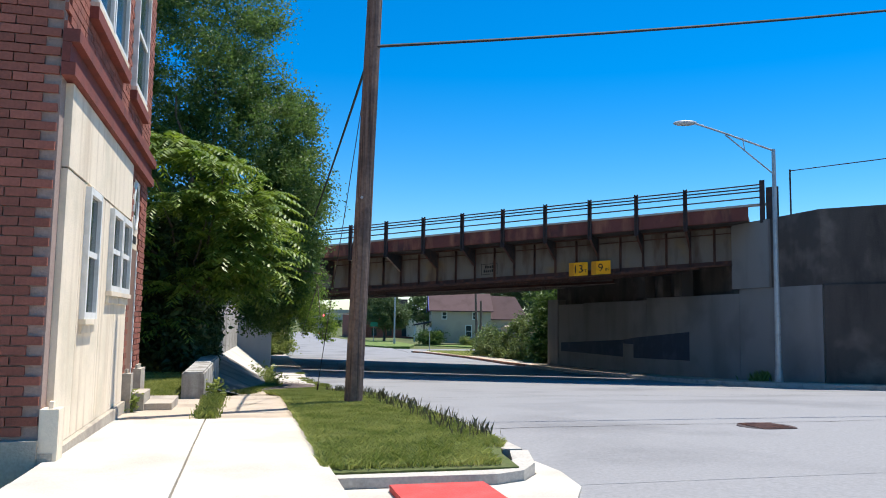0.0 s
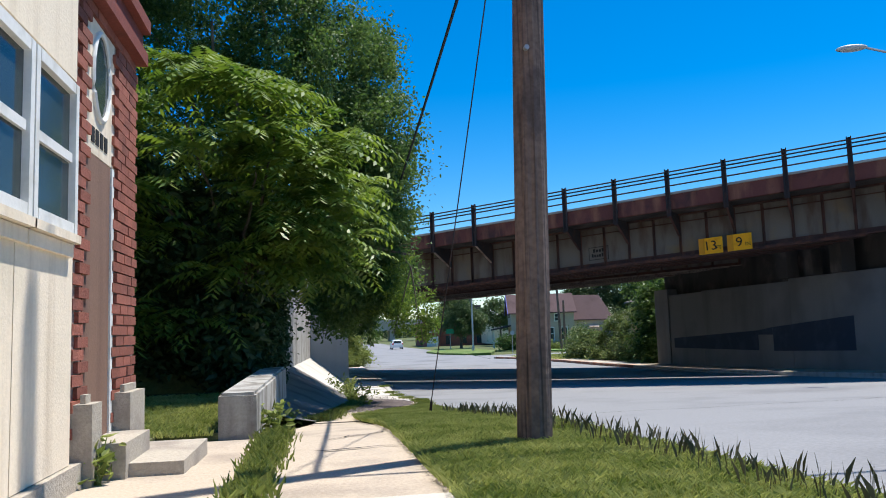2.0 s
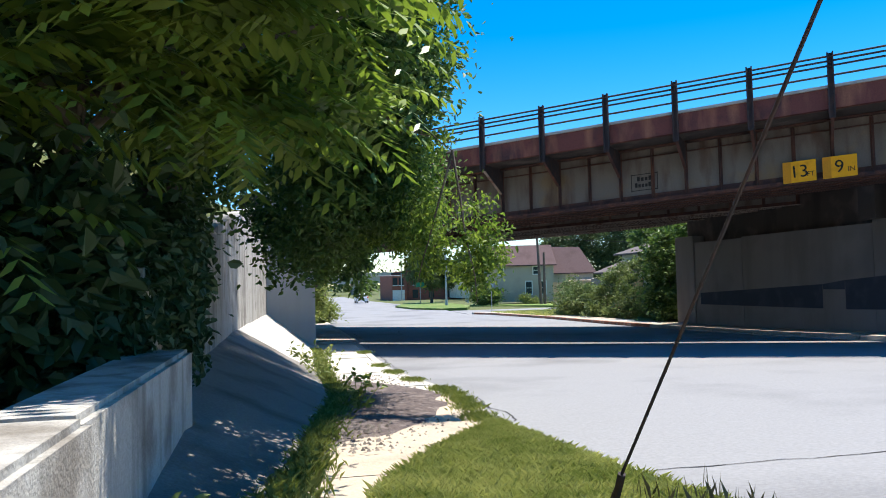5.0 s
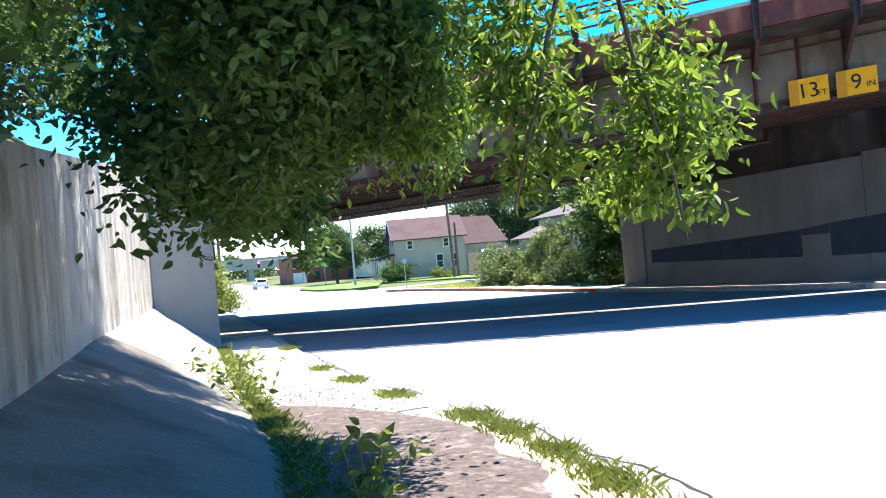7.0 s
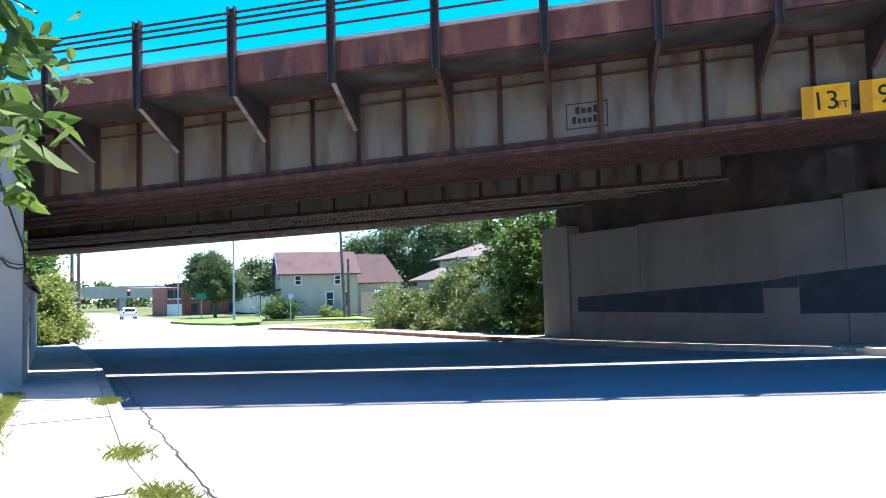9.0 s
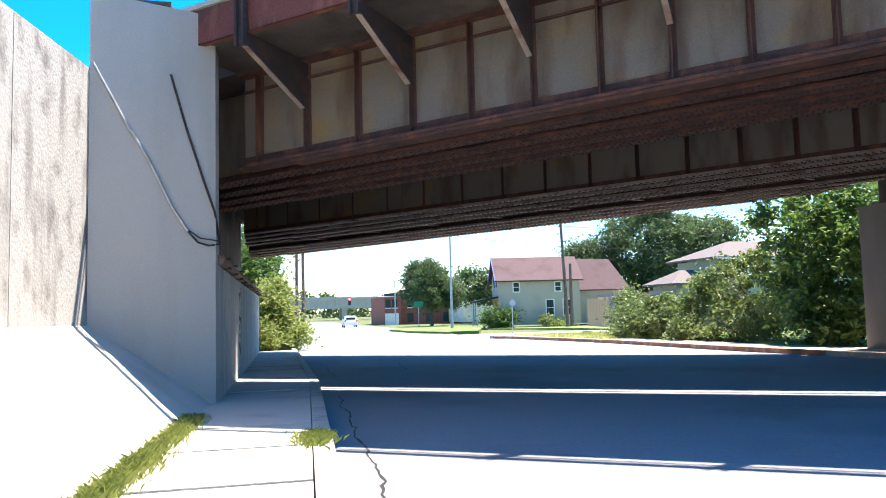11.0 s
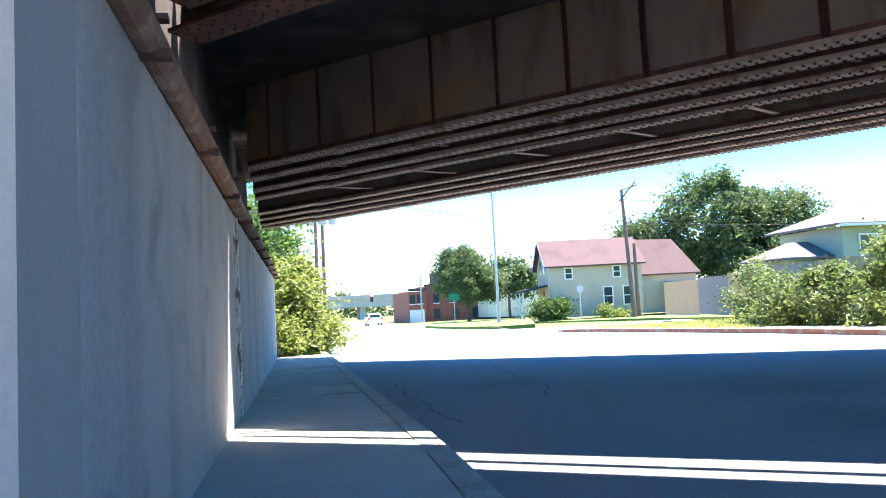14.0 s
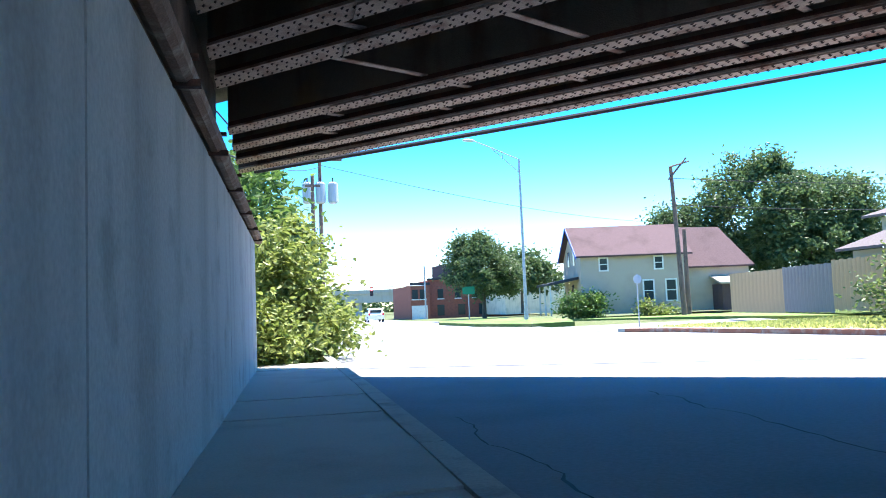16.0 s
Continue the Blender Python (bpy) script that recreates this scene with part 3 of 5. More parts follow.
def girder(holder, f, t, z0, z1, stiff, flange_mat, a=0.0, b=22.4, rivets=True):
    g = part("girder", boxes((a, b, t - 0.012, t + 0.012, z0, z1), f=f), M_STEEL, holder)
    part("bottom_flange", boxes((a, b, t - 0.19, t + 0.19, z0 - 0.035, z0), f=f), flange_mat, g)
    part("cover_plate", boxes((a + 2, b - 2, t - 0.16, t + 0.16, z0 - 0.062, z0 - 0.035), f=f), flange_mat, g)
    part("angle", boxes((a, b, t - 0.03, t - 0.012, z0, z0 + 0.12), f=f), M_RUST, g)
    part("angle", boxes((a, b, t + 0.012, t + 0.03, z0, z0 + 0.12), f=f), M_RUST, g)
    if rivets:
        verts, faces = [], []
        for s in np.arange(a + 0.06, b, 0.15):
            low = z0 - (0.062 if a + 2 < s < b - 2 else 0.035)
            for o in (-0.135, -0.06, 0.06, 0.135):
                i = len(verts)
                ss = s + (0.04 if abs(o) < 0.1 else -0.035)
                ring = [(ss + 0.027 * math.cos(k * math.tau / 6), t + o + 0.027 * math.sin(k * math.tau / 6)) for k in range(6)]
                verts += [f((x, y, low + 0.002)) for x, y in ring] + [f((ss, t + o, low - 0.02))]
                faces += [(i + k, i + 6, i + (k + 1) % 6) for k in range(6)]
        me = bpy.data.meshes.new("rivets")
        me.from_pydata(verts, [], faces)
        tagged(part("rivets", me, M_RIVET, g), kind="stuff")
    if stiff:
        for s in np.arange(a + 0.5, b, stiff):
            part("stiffener", boxes((s - 0.006, s + 0.006, t - 0.15, t - 0.012, z0 + 0.01, z1 - 0.02), (s - 0.006, s + 0.05, t - 0.024, t - 0.0125, z0 + 0.12, z1 - 0.02), f=f), M_RUST, g)
    return g


bridge = thing("railway_bridge", "grey and rusty plate girder railway bridge with bracketed walkway", "bridge")
Z0, ZT = 2.36, 3.86
wmap = lambda p: bmap((p[0], p[1] + WEB, p[2]))
main = part("main_girder", boxes((0, 21.35, 0, 0.03, Z0, ZT), f=wmap), M_STEEL, bridge)
for nm, q in (("bottom_flange", (0, 21.35, -0.2, 0.2, Z0 - 0.05, Z0)), ("cover_plate", (1, 20, -0.17, 0.17, Z0 - 0.1, Z0 - 0.05)), ("angle", (0, 21.35, -0.03, 0, Z0, Z0 + 0.15)), ("top_flange", (0, 21.35, -0.2, 0.2, ZT - 0.05, ZT)), ("top_angle", (0, 21.35, -0.05, 0, ZT - 0.29, ZT - 0.255))):
    part(nm, boxes(q, f=wmap), M_RUST, main)
K0, KD = 1.25, 1.85
for i, s in enumerate([K0 + KD * 0.5 * k for k in range(-1, 23)]):
    if s < 21.3:
        part("stiffener", boxes((s - 0.008, s + 0.008, -0.14, 0, Z0 + 0.01, ZT - 0.06), (s - 0.05, s + 0.05, -0.016, -0.001, Z0 + 0.15, ZT - 0.06), f=wmap), M_RUST, main)
for k in range(11):
    s = K0 + KD * k
    bm = bmesh.new()
    prof = [(-0.02, 3.08), (-0.16, 3.08), (-1.54, 3.66), (-1.54, 3.84), (-0.02, 3.84)]
    lo = [bm.verts.new(wmap((s - 0.012, t, z))) for t, z in prof]
    hi = [bm.verts.new(wmap((s + 0.012, t, z))) for t, z in prof]
    bm.faces.new(lo), bm.faces.new(hi[::-1])
    for i in range(5):
        bm.faces.new((lo[i], lo[(i + 1) % 5], hi[(i + 1) % 5], hi[i]))
    # plate takes the darkest steel to stand for its shaded side
    br = part("bracket", bm, M_DARKSTEEL, bridge, "steel knee bracket coloured dark for shade, with a pale flange edge")
    bm = bmesh.new()
    e0, e1 = (-0.16, 3.08), (-1.54, 3.66)
    for (t0, z0), (t1, z1) in ((e0, e1),):
        v = [bm.verts.new(wmap(p)) for p in ((s - 0.038, t0, z0), (s + 0.038, t0, z0), (s + 0.038, t1, z1), (s - 0.038, t1, z1), (s - 0.038, t0 - 0.01, z0 - 0.016), (s + 0.038, t0 - 0.01, z0 - 0.016), (s + 0.038, t1 - 0.01, z1 - 0.016), (s - 0.038, t1 - 0.01, z1 - 0.016))]
        for q in ((0, 1, 2, 3), (7, 6, 5, 4), (0, 4, 5, 1), (1, 5, 6, 2), (2, 6, 7, 3), (3, 7, 4, 0)):
            bm.faces.new([v[i] for i in q])
    part("bracket_flange", bm, M_FLANGE if k < 4 else M_RUST, br)
    post = part("post", boxes((s - 0.075, s - 0.045, -1.66, -1.545, 3.62, 5.24), (s + 0.045, s + 0.075, -1.66, -1.545, 3.62, 5.24), (s - 0.045, s + 0.045, -1.60, -1.575, 3.62, 5.22), f=wmap), M_DARKSTEEL, bridge)
    tagged(part("bolt_row", boxes(*[(s - 0.09, s - 0.075, -1.63, -1.60, z, z + 0.03) for z in (3.75, 3.95, 4.15, 4.3)], *[(s + 0.075, s + 0.09, -1.63, -1.60, z, z + 0.03) for z in (3.75, 3.95, 4.15, 4.3)], f=wmap), M_RUST, post), kind="stuff")
for z in (5.14, 5.02, 4.9, 4.66):
    bm = bmesh.new()
    tube(bm, [bmap((s, -1.02, z)) for s in (0.0, 7.6, 15.2, 22.45)], 0.026, 8)
    part("rail", bm, M_DARKSTEEL, bridge)
part("fascia", boxes((0, 22.0, -0.95, -0.93, 3.84, 4.36), (0, 22.0, -0.95, -0.85, 3.84, 3.86), f=bmap), M_RUSTRED, bridge, "rust red steel fascia plate")
part("coping", boxes((0, 22.9, -0.99, -0.7, 4.37, 4.44), f=bmap), M_CONC, bridge, "pale deck edge")
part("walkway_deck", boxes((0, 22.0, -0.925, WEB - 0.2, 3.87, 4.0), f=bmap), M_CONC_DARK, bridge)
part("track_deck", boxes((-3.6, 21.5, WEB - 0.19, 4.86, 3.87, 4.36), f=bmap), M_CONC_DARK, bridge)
for t in (1.25, 1.95, 2.6, 3.2):
    girder(bridge, bmap, t, 2.33, 3.86, 0.0, M_RUST, -SKEW * t - 0.3, 21.0 - SKEW * t)
for t, stiff in ((9.2, 1.15), (10.1, 0), (11.2, 0), (12.1, 0), (14.2, 0), (15.2, 0), (16.2, 0), (17.0, 1.15)):
    girder(bridge, bfar, t, 2.47, 4.0, stiff, M_FLANGE)
# slab added across the deck gap to keep sun off the abutment wall
part("deck_cover", boxes((-4.6, -2.0, 5.09, 5.9, 3.9, 4.4), f=bmap), M_CONC_DARK, bridge)
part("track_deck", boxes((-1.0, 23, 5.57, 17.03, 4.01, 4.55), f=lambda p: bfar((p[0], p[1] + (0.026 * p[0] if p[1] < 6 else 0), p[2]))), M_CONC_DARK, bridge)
part("edge_bar", boxes((-1.6, 21.0, 5.14, 5.22, 4.02, 4.12), f=bmap), M_DARKSTEEL, bridge)
for t0, t1 in ((9.2, 10.1), (10.1, 11.2), (11.2, 12.1), (12.1, 14.2), (14.2, 15.2), (15.2, 16.2), (16.2, 17.1)):
    for s in np.arange(1.4, 18.5, 2.3):
        part("cross_brace", boxes((s - 0.05, s + 0.05, t0 + 0.18, t1 - 0.18, 2.53, 2.545), f=lambda p: bfar((p[0] + 1.15 * (p[1] - t0), p[1], p[2]))), M_FLANGE, bridge)

# end post and mesh fence on the right-hand abutment
end_post = thing("bridge_end_post", "stubby dark steel end post of the bridge railing", "post")
part("post", boxes((22.4, 22.58, -1.12, -0.9, 3.7, 5.28), (22.62, 23.05, -1.05, -0.9, 3.7, 5.0), f=bmap), M_DARKSTEEL, end_post)
mesh_fence = thing("chain_link_fence", "thin steel post and wire fence on the abutment", "fence")
fp = [bmap((23.45 + 3.4 * k, -0.9 - 1.5 * k, 3.85 - 0.06 * 3.4 * k)) for k in range(3)]
for p in fp:
    bm = bmesh.new()
    tube(bm, [p - Vector((0, 0, 0.4)), p + Vector((0, 0, 1.75))], 0.03, 8)
    part("post", bm, M_DARKSTEEL, mesh_fence)
for z in (1.7,):
    bm = bmesh.new()
    tube(bm, [p + Vector((0, 0, z)) for p in fp], 0.018, 6)
    part("rail", bm, M_DARKSTEEL, mesh_fence)


def text(name, body, size, parent, matrix, material, extrude=0.003):
    cu = bpy.data.curves.new(name, "FONT")
    cu.body, cu.size, cu.extrude, cu.align_x = body, size, extrude, "CENTER"
    ob = new(name, cu)
    ob.parent = parent
    ob.matrix_basis = matrix
    cu.materials.append(material)
    return ob


def on_web(s, t, z):
    """A pose on the bridge face: x along, y up, z out of the face."""
    o, x, up = bmap((s, t, z)), (bmap((s + 1, t, z)) - bmap((s, t, z))).normalized(), Vector((0, 0, 1))
    out = x.cross(up).normalized()
    up = out.cross(x)
    return Matrix(((x.x, up.x, out.x, o.x), (x.y, up.y, out.y, o.y), (x.z, up.z, out.z, o.z), (0, 0, 0, 1)))


for s0, big, small in ((14.85, "13", "FT"), (15.8, "9", "IN")):
    sign = thing("clearance_sign", "yellow clearance sign with black figures on the girder", "sign", group="clearance signs")
    part("plate", boxes((s0, s0 + 0.8, -0.215, -0.20, 2.3, 2.86), f=wmap), M_YELLOW, sign)
    part("bracket", boxes((s0 + 0.1, s0 + 0.16, -0.20, 0.0, 2.4, 2.46), (s0 + 0.7, s0 + 0.76, -0.20, 0.0, 2.72, 2.78), f=wmap), M_DARKSTEEL, sign)
    part("edge_strip", boxes((s0, s0 + 0.2, -0.219, -0.2155, 2.305, 2.855), f=wmap), mat("sign side strip", (0.62, 0.26, 0.01), 0.6), sign)
    text("figures", big, 0.46, sign, on_web(s0 + 0.4, WEB - 0.222, 2.43), M_BLACK)
    text("unit", small, 0.18, sign, on_web(s0 + 0.67, WEB - 0.222, 2.43), M_BLACK)
emblem = thing("painted_emblem", "small weathered black railway emblem stencilled on the girder", "emblem")
sE = K0 + KD * 5 + 0.68
bm = boxes((sE - 0.36, sE + 0.36, -0.004, -0.002, 3.1, 3.12), (sE - 0.36, sE + 0.36, -0.004, -0.002, 2.64, 2.66), (sE - 0.38, sE - 0.36, -0.004, -0.002, 2.62, 3.14), (sE + 0.36, sE + 0.38, -0.004, -0.002, 2.62, 3.14), f=wmap)
part("outline", bm, M_BLACK, emblem)
part("bars", boxes(*[(sE - 0.21 + 0.11 * k, sE - 0.13 + 0.11 * k, -0.004, -0.002, 2.92, 3.02 if k % 3 else 3.05) for k in range(4)], *[(sE - 0.27 + 0.095 * k, sE - 0.20 + 0.095 * k, -0.004, -0.002, 2.74, 2.83 if k % 4 else 2.87) for k in range(6)], f=wmap), M_BLACK, emblem)

# ---------------------------------------------------------------- brick building
bldg = thing("brick_building", "red brick corner building with a cream boarded ground floor", "building")
part("wall", boxes((-9, -1.46, 6.24, 11.38, -0.3, 8.5)), M_MORTAR, bldg)


def brick_mesh(l, d, h):
    me = finish(boxes((0, l, 0, d, 0, h)), "brick")
    me.materials.append(M_BRICK)
    return me


B_END = brick_mesh(0.205, 0.03, 0.062)
end_rest, face_rest = bmesh.new(), bmesh.new()
for row in range(110):
    z = 0.36 + row * 0.0725
    for col in range(7):
        x = -2.75 + col * 0.215 + (0.107 if row % 2 else 0) - 0.11
        if x + 0.205 > -1.45:
            continue
        if row < 48:
            b = part("brick", B_END, M_BRICK, bldg)
            b.location = (x, 6.212 + rng.uniform(-0.004, 0.004), z)
        else:
            box(end_rest, x, x + 0.205, 6.212, 6.242, z, z + 0.062)
    for col in range(25):
        y = 6.22 + col * 0.213 + (0.106 if row % 2 else 0)
        y1 = min(y + 0.203, 11.38)
        zz = z + 0.036
        inside = (6.42 < y1 and y < 9.74 and zz < 3.03) or (10.06 < (y + y1) / 2 < 10.72 and zz < 2.97) or 3.02 < zz < 3.42
        upper = (6.98 < (y + y1) / 2 < 8.8 and 3.9 < zz < 5.4) or (9.4 < (y + y1) / 2 < 10.5 and 3.88 < zz < 5.4)
        if y1 - y > 0.05 and not inside and not upper and z < 6.6:
            box(face_rest, -1.462, -1.435 + rng.uniform(-0.003, 0.003), y, y1, z, z + 0.062)
M_BRICK_J = mat("red brick joined", (0.29, 0.10, 0.068), 0.9, spots=(0.20, 0.075, 0.055), spot_scale=3, grain=0.18, per_island=0.22, bump=0.4)
tagged(part("brickwork", end_rest, M_BRICK_J, bldg), kind="stuff")
tagged(part("brickwork", face_rest, M_BRICK_J, bldg), kind="stuff")
for y0, y1 in ((6.4, 7.02), (7.03, 8.05), (8.06, 8.9), (8.91, 9.74)):
    part("panel", boxes((-1.46, -1.412, y0, y1, 0.24, 2.36)), M_STUCCO, bldg)
part("panel", boxes((-1.46, -1.405, 6.4, 9.74, 2.375, 3.03)), M_STUCCO, bldg)
part("plinth", boxes((-1.46, -1.36, 6.2, 9.2, -0.1, 0.235)), M_STONE, bldg)
part("plinth", boxes((-1.46, -1.38, 9.21, 9.9, -0.1, 0.235)), M_STONE, bldg)
part("plinth", boxes((-3.2, -1.46, 6.17, 6.24, -0.1, 0.33)), M_STONE, bldg)
part("cornice", boxes((-1.46, -1.36, 6.2, 11.38, 3.04, 3.14)), M_TRIM, bldg)
part("frieze", boxes((-1.46, -1.40, 6.2, 11.38, 3.145, 3.295)), M_TRIM, bldg)
part("cornice", boxes((-1.46, -1.34, 6.2, 11.38, 3.3, 3.4)), M_TRIM, bldg)
for y0, y1 in ((6.21, 6.39), (9.86, 10.06), (10.76, 11.2)):
    bm = boxes((-1.46, -1.33, y0, y1, -0.1, 0.6))
    bmesh.ops.bevel(bm, geom=[e for e in bm.edges if e.verts[0].co.z > 0.5 and e.verts[1].co.z > 0.5], offset=0.05, segments=2, affect="EDGES")
    part("base_block", bm, M_STUCCO if y0 < 7 else M_STONE, bldg)


def window(y0, y1, z0, z1, x=-1.396):
    w = part("window", boxes((x - 0.012, x - 0.006, y0 + 0.045, y1 - 0.05, z0 + 0.05, z1 - 0.05)), M_GLASS, bldg)
    part("window_frame", boxes((x - 0.034, x + 0.03, y0, y0 + 0.05, z0, z1)), M_WHITE, w)
    part("window_frame", boxes((x - 0.034, x + 0.03, y1 - 0.05, y1, z0, z1)), M_WHITE, w)
    part("window_frame", boxes((x - 0.034, x + 0.03, y0 + 0.06, y1 - 0.06, z1 - 0.06, z1)), M_WHITE, w)
    part("window_frame", boxes((x - 0.034, x + 0.03, y0 + 0.06, y1 - 0.06, z0, z0 + 0.06)), M_WHITE, w)
    zm = (z0 + z1) / 2
    part("meeting_rail", boxes((x - 0.004, x + 0.015, y0 + 0.06, y1 - 0.06, zm - 0.025, zm + 0.025)), M_WHITE, w)
    part("window_sill", boxes((x - 0.04, x + 0.045, y0 - 0.02, y1 + 0.02, z0 - 0.045, z0)), M_STUCCO, w)
    part("sill_shim", boxes((x - 0.03, x + 0.012, y0, y1, z0 - 0.12, z0 - 0.05)), M_STUCCO, w)
    return w


window(7.12, 7.68, 1.2, 2.34)
window(8.35, 8.98, 1.48, 2.32)
window(9.0, 9.66, 1.48, 2.32)
window(7.05, 7.85, 3.95, 5.4, -1.415)
window(7.9, 8.75, 3.95, 5.4, -1.415)
window(9.45, 10.45, 3.92, 5.4, -1.415)
part("stone_sill", boxes((-1.46, -1.36, 6.95, 8.85, 3.77, 3.88)), M_TRIM, bldg)
part("stone_sill", boxes((-1.46, -1.36, 9.36, 10.55, 3.74, 3.85)), M_TRIM, bldg)
door = part("door", boxes((-1.5, -1.453, 10.07, 10.74, 0.3, 2.07)), M_DOOR, bldg, "brown painted door under a cream transom panel")
part("door_jamb", boxes((-1.5, -1.44, 10.66, 10.72, 0.3, 2.07)), M_WHITE, door)
tr = part("transom_panel", boxes((-1.5, -1.453, 10.07, 10.74, 2.08, 2.96)), M_STUCCO, bldg)
bm = bmesh.new()
bmesh.ops.create_circle(bm, cap_ends=True, radius=1, segments=24, matrix=Matrix.Translation((-1.449, 10.4, 2.62)) @ Matrix.Rotation(radians(90), 4, "Y") @ Matrix.Diagonal((0.27, 0.17, 1, 1)))
part("oval_window", bm, M_GLASS, tr)
bm = bmesh.new()
tube(bm, [(-1.449, 10.4 + 0.19 * math.cos(a * math.tau / 24), 2.62 + 0.29 * math.sin(a * math.tau / 24)) for a in range(25)], 0.02, 6)
part("oval_frame", bm, M_WHITE, tr)
part("number_bars", boxes(*[(-1.453, -1.448, 10.2 + 0.1 * k, 10.27 + 0.1 * k, 2.15, 2.25) for k in range(4)]), M_BLACK, tr)
for y0, y1, x1, z1 in ((10.08, 10.74, -1.2, 0.3), (10.15, 11.15, -0.88, 0.17)):
    part("step", boxes((-1.5, x1, y0, y1, -0.1, z1)), M_STONE, bldg)

# ---------------------------------------------------------------- pole, guys and wires
pole = thing("utility_pole", "weathered split wooden utility pole in the grass verge", "utility pole")
bm = bmesh.new()
rows = []
for i in range(40):
    f = i / 39
    c = Vector((1.405 + 0.30 * f, 10.5, -0.1 + 10.5 * f))
    r = 0.124 - 0.03 * f
    rows.append([bm.verts.new(c + Vector((math.cos(a * math.tau / 28), math.sin(a * math.tau / 28), 0)) * (r + 0.007 * noise.noise((a * 1.3, f * 6, 0)) - (0.02 if a in (17, 20, 22, 25) else 0) * (0.5 + 0.5 * noise.noise((a, f * 9, 2))))) for a in range(28)])
for a, b in zip(rows, rows[1:]):
    for k in range(28):
        bm.faces.new((a[k], a[(k + 1) % 28], b[(k + 1) % 28], b[k]))
part("shaft", bm, M_WOODPOLE, pole)
part("bolt", tube(bmesh.new(), [(1.44, 10.36, 2.9), (1.44, 10.40, 2.9)], 0.02, 6), M_GALV, pole)
part("splice_band", boxes((1.47, 1.76, 10.36, 10.64, 8.4, 8.45)), M_GALV, pole)
guy = thing("guy_wire", "steel guy wire with a dark lower sleeve anchored in the verge", "cable")
A0, A1 = Vector((1.37, 15.4, -0.21)), Vector((1.66, 10.6, 6.0))
part("wire", tube(bmesh.new(), [A0, A1], 0.007, 6), M_DARKSTEEL, guy)
part("anchor_rod", tube(bmesh.new(), [A0 - Vector((0, 0, 0.1)), A0.lerp(A1, 0.03)], 0.018, 6), M_DARKSTEEL, guy)
drop = thing("service_cable", "thick black overhead cable", "cable")
part("cable", tube(bmesh.new(), sag((1.54, 10.42, 5.05), (26, 10.4, 10.3), 0.35), 0.022, 6), M_CABLE, drop)
drop2 = thing("service_cable", "black cable running from the pole to the trees", "cable")
part("cable", tube(bmesh.new(), sag((1.53, 10.58, 5.0), (1.55, 22, 3.5), 0.08), 0.02, 6), M_CABLE, drop2)


def street_lamp(base, height, arm, out):
    lamp = thing("street_lamp", "tall galvanised street lamp with a truss arm", "street lamp")
    b = Vector(base)
    up = lambda z: b + Vector((0, 0, z))
    part("mast", tube(bmesh.new(), [up(-0.1), up(height)], [0.11, 0.065], 12), M_GALV, lamp)
    part("base", tube(bmesh.new(), [up(-0.05), up(0.45)], [0.15, 0.13], 12), M_GALV, lamp)
    w = Vector(out).normalized()
    tip = up(height + 1.0) + w * arm
    a = part("arm", tube(bmesh.new(), [up(height - 0.05), up(height + 0.65) + w * arm * 0.65, tip], 0.035, 8), M_GALV, lamp)
    part("truss", tube(bmesh.new(), [up(height - 0.9), up(height + 0.55) + w * arm * 0.6], 0.025, 8), M_GALV, a)
    part("truss", tube(bmesh.new(), [up(height + 0.42) + w * arm * 0.38, up(height - 0.02) + w * arm * 0.36], 0.02, 6), M_GALV, a)
    bm = bmesh.new()
    bmesh.ops.create_uvsphere(bm, u_segments=14, v_segments=8, radius=1)
    ang = math.atan2(w.y, w.x)
    bmesh.ops.transform(bm, matrix=Matrix.Translation(tip + w * 0.3) @ Matrix.Rotation(ang, 4, "Z") @ Matrix.Diagonal((0.42, 0.17, 0.10, 1)), verts=bm.verts)
    part("lamp_head", bm, M_TRANS, lamp)
    return lamp


street_lamp((17.75, 22.9, -0.72), 8.15, 2.7, (-0.85, 0.35, 0))
street_lamp((17.3, 90.7, -1.5), 10.1, 3.2, (-1, -0.2, 0))

hole = thing("manhole_cover", "dark cast iron manhole cover in the asphalt", "manhole cover")
hole.location = (6.35, 8.5, road_z(8.5) + 0.001)
bm = bmesh.new()
bmesh.ops.create_cone(bm, cap_ends=True, segments=28, radius1=0.36, radius2=0.35, depth=0.012)
part("cover", bm, M_DARKSTEEL, hole)
bm = bmesh.new()
for k in range(-3, 4):
    box(bm, -0.24, 0.24, k * 0.08 - 0.02, k * 0.08 + 0.02, 0.006, 0.014)
tagged(part("tread", bm, M_RUST, hole), kind="stuff")


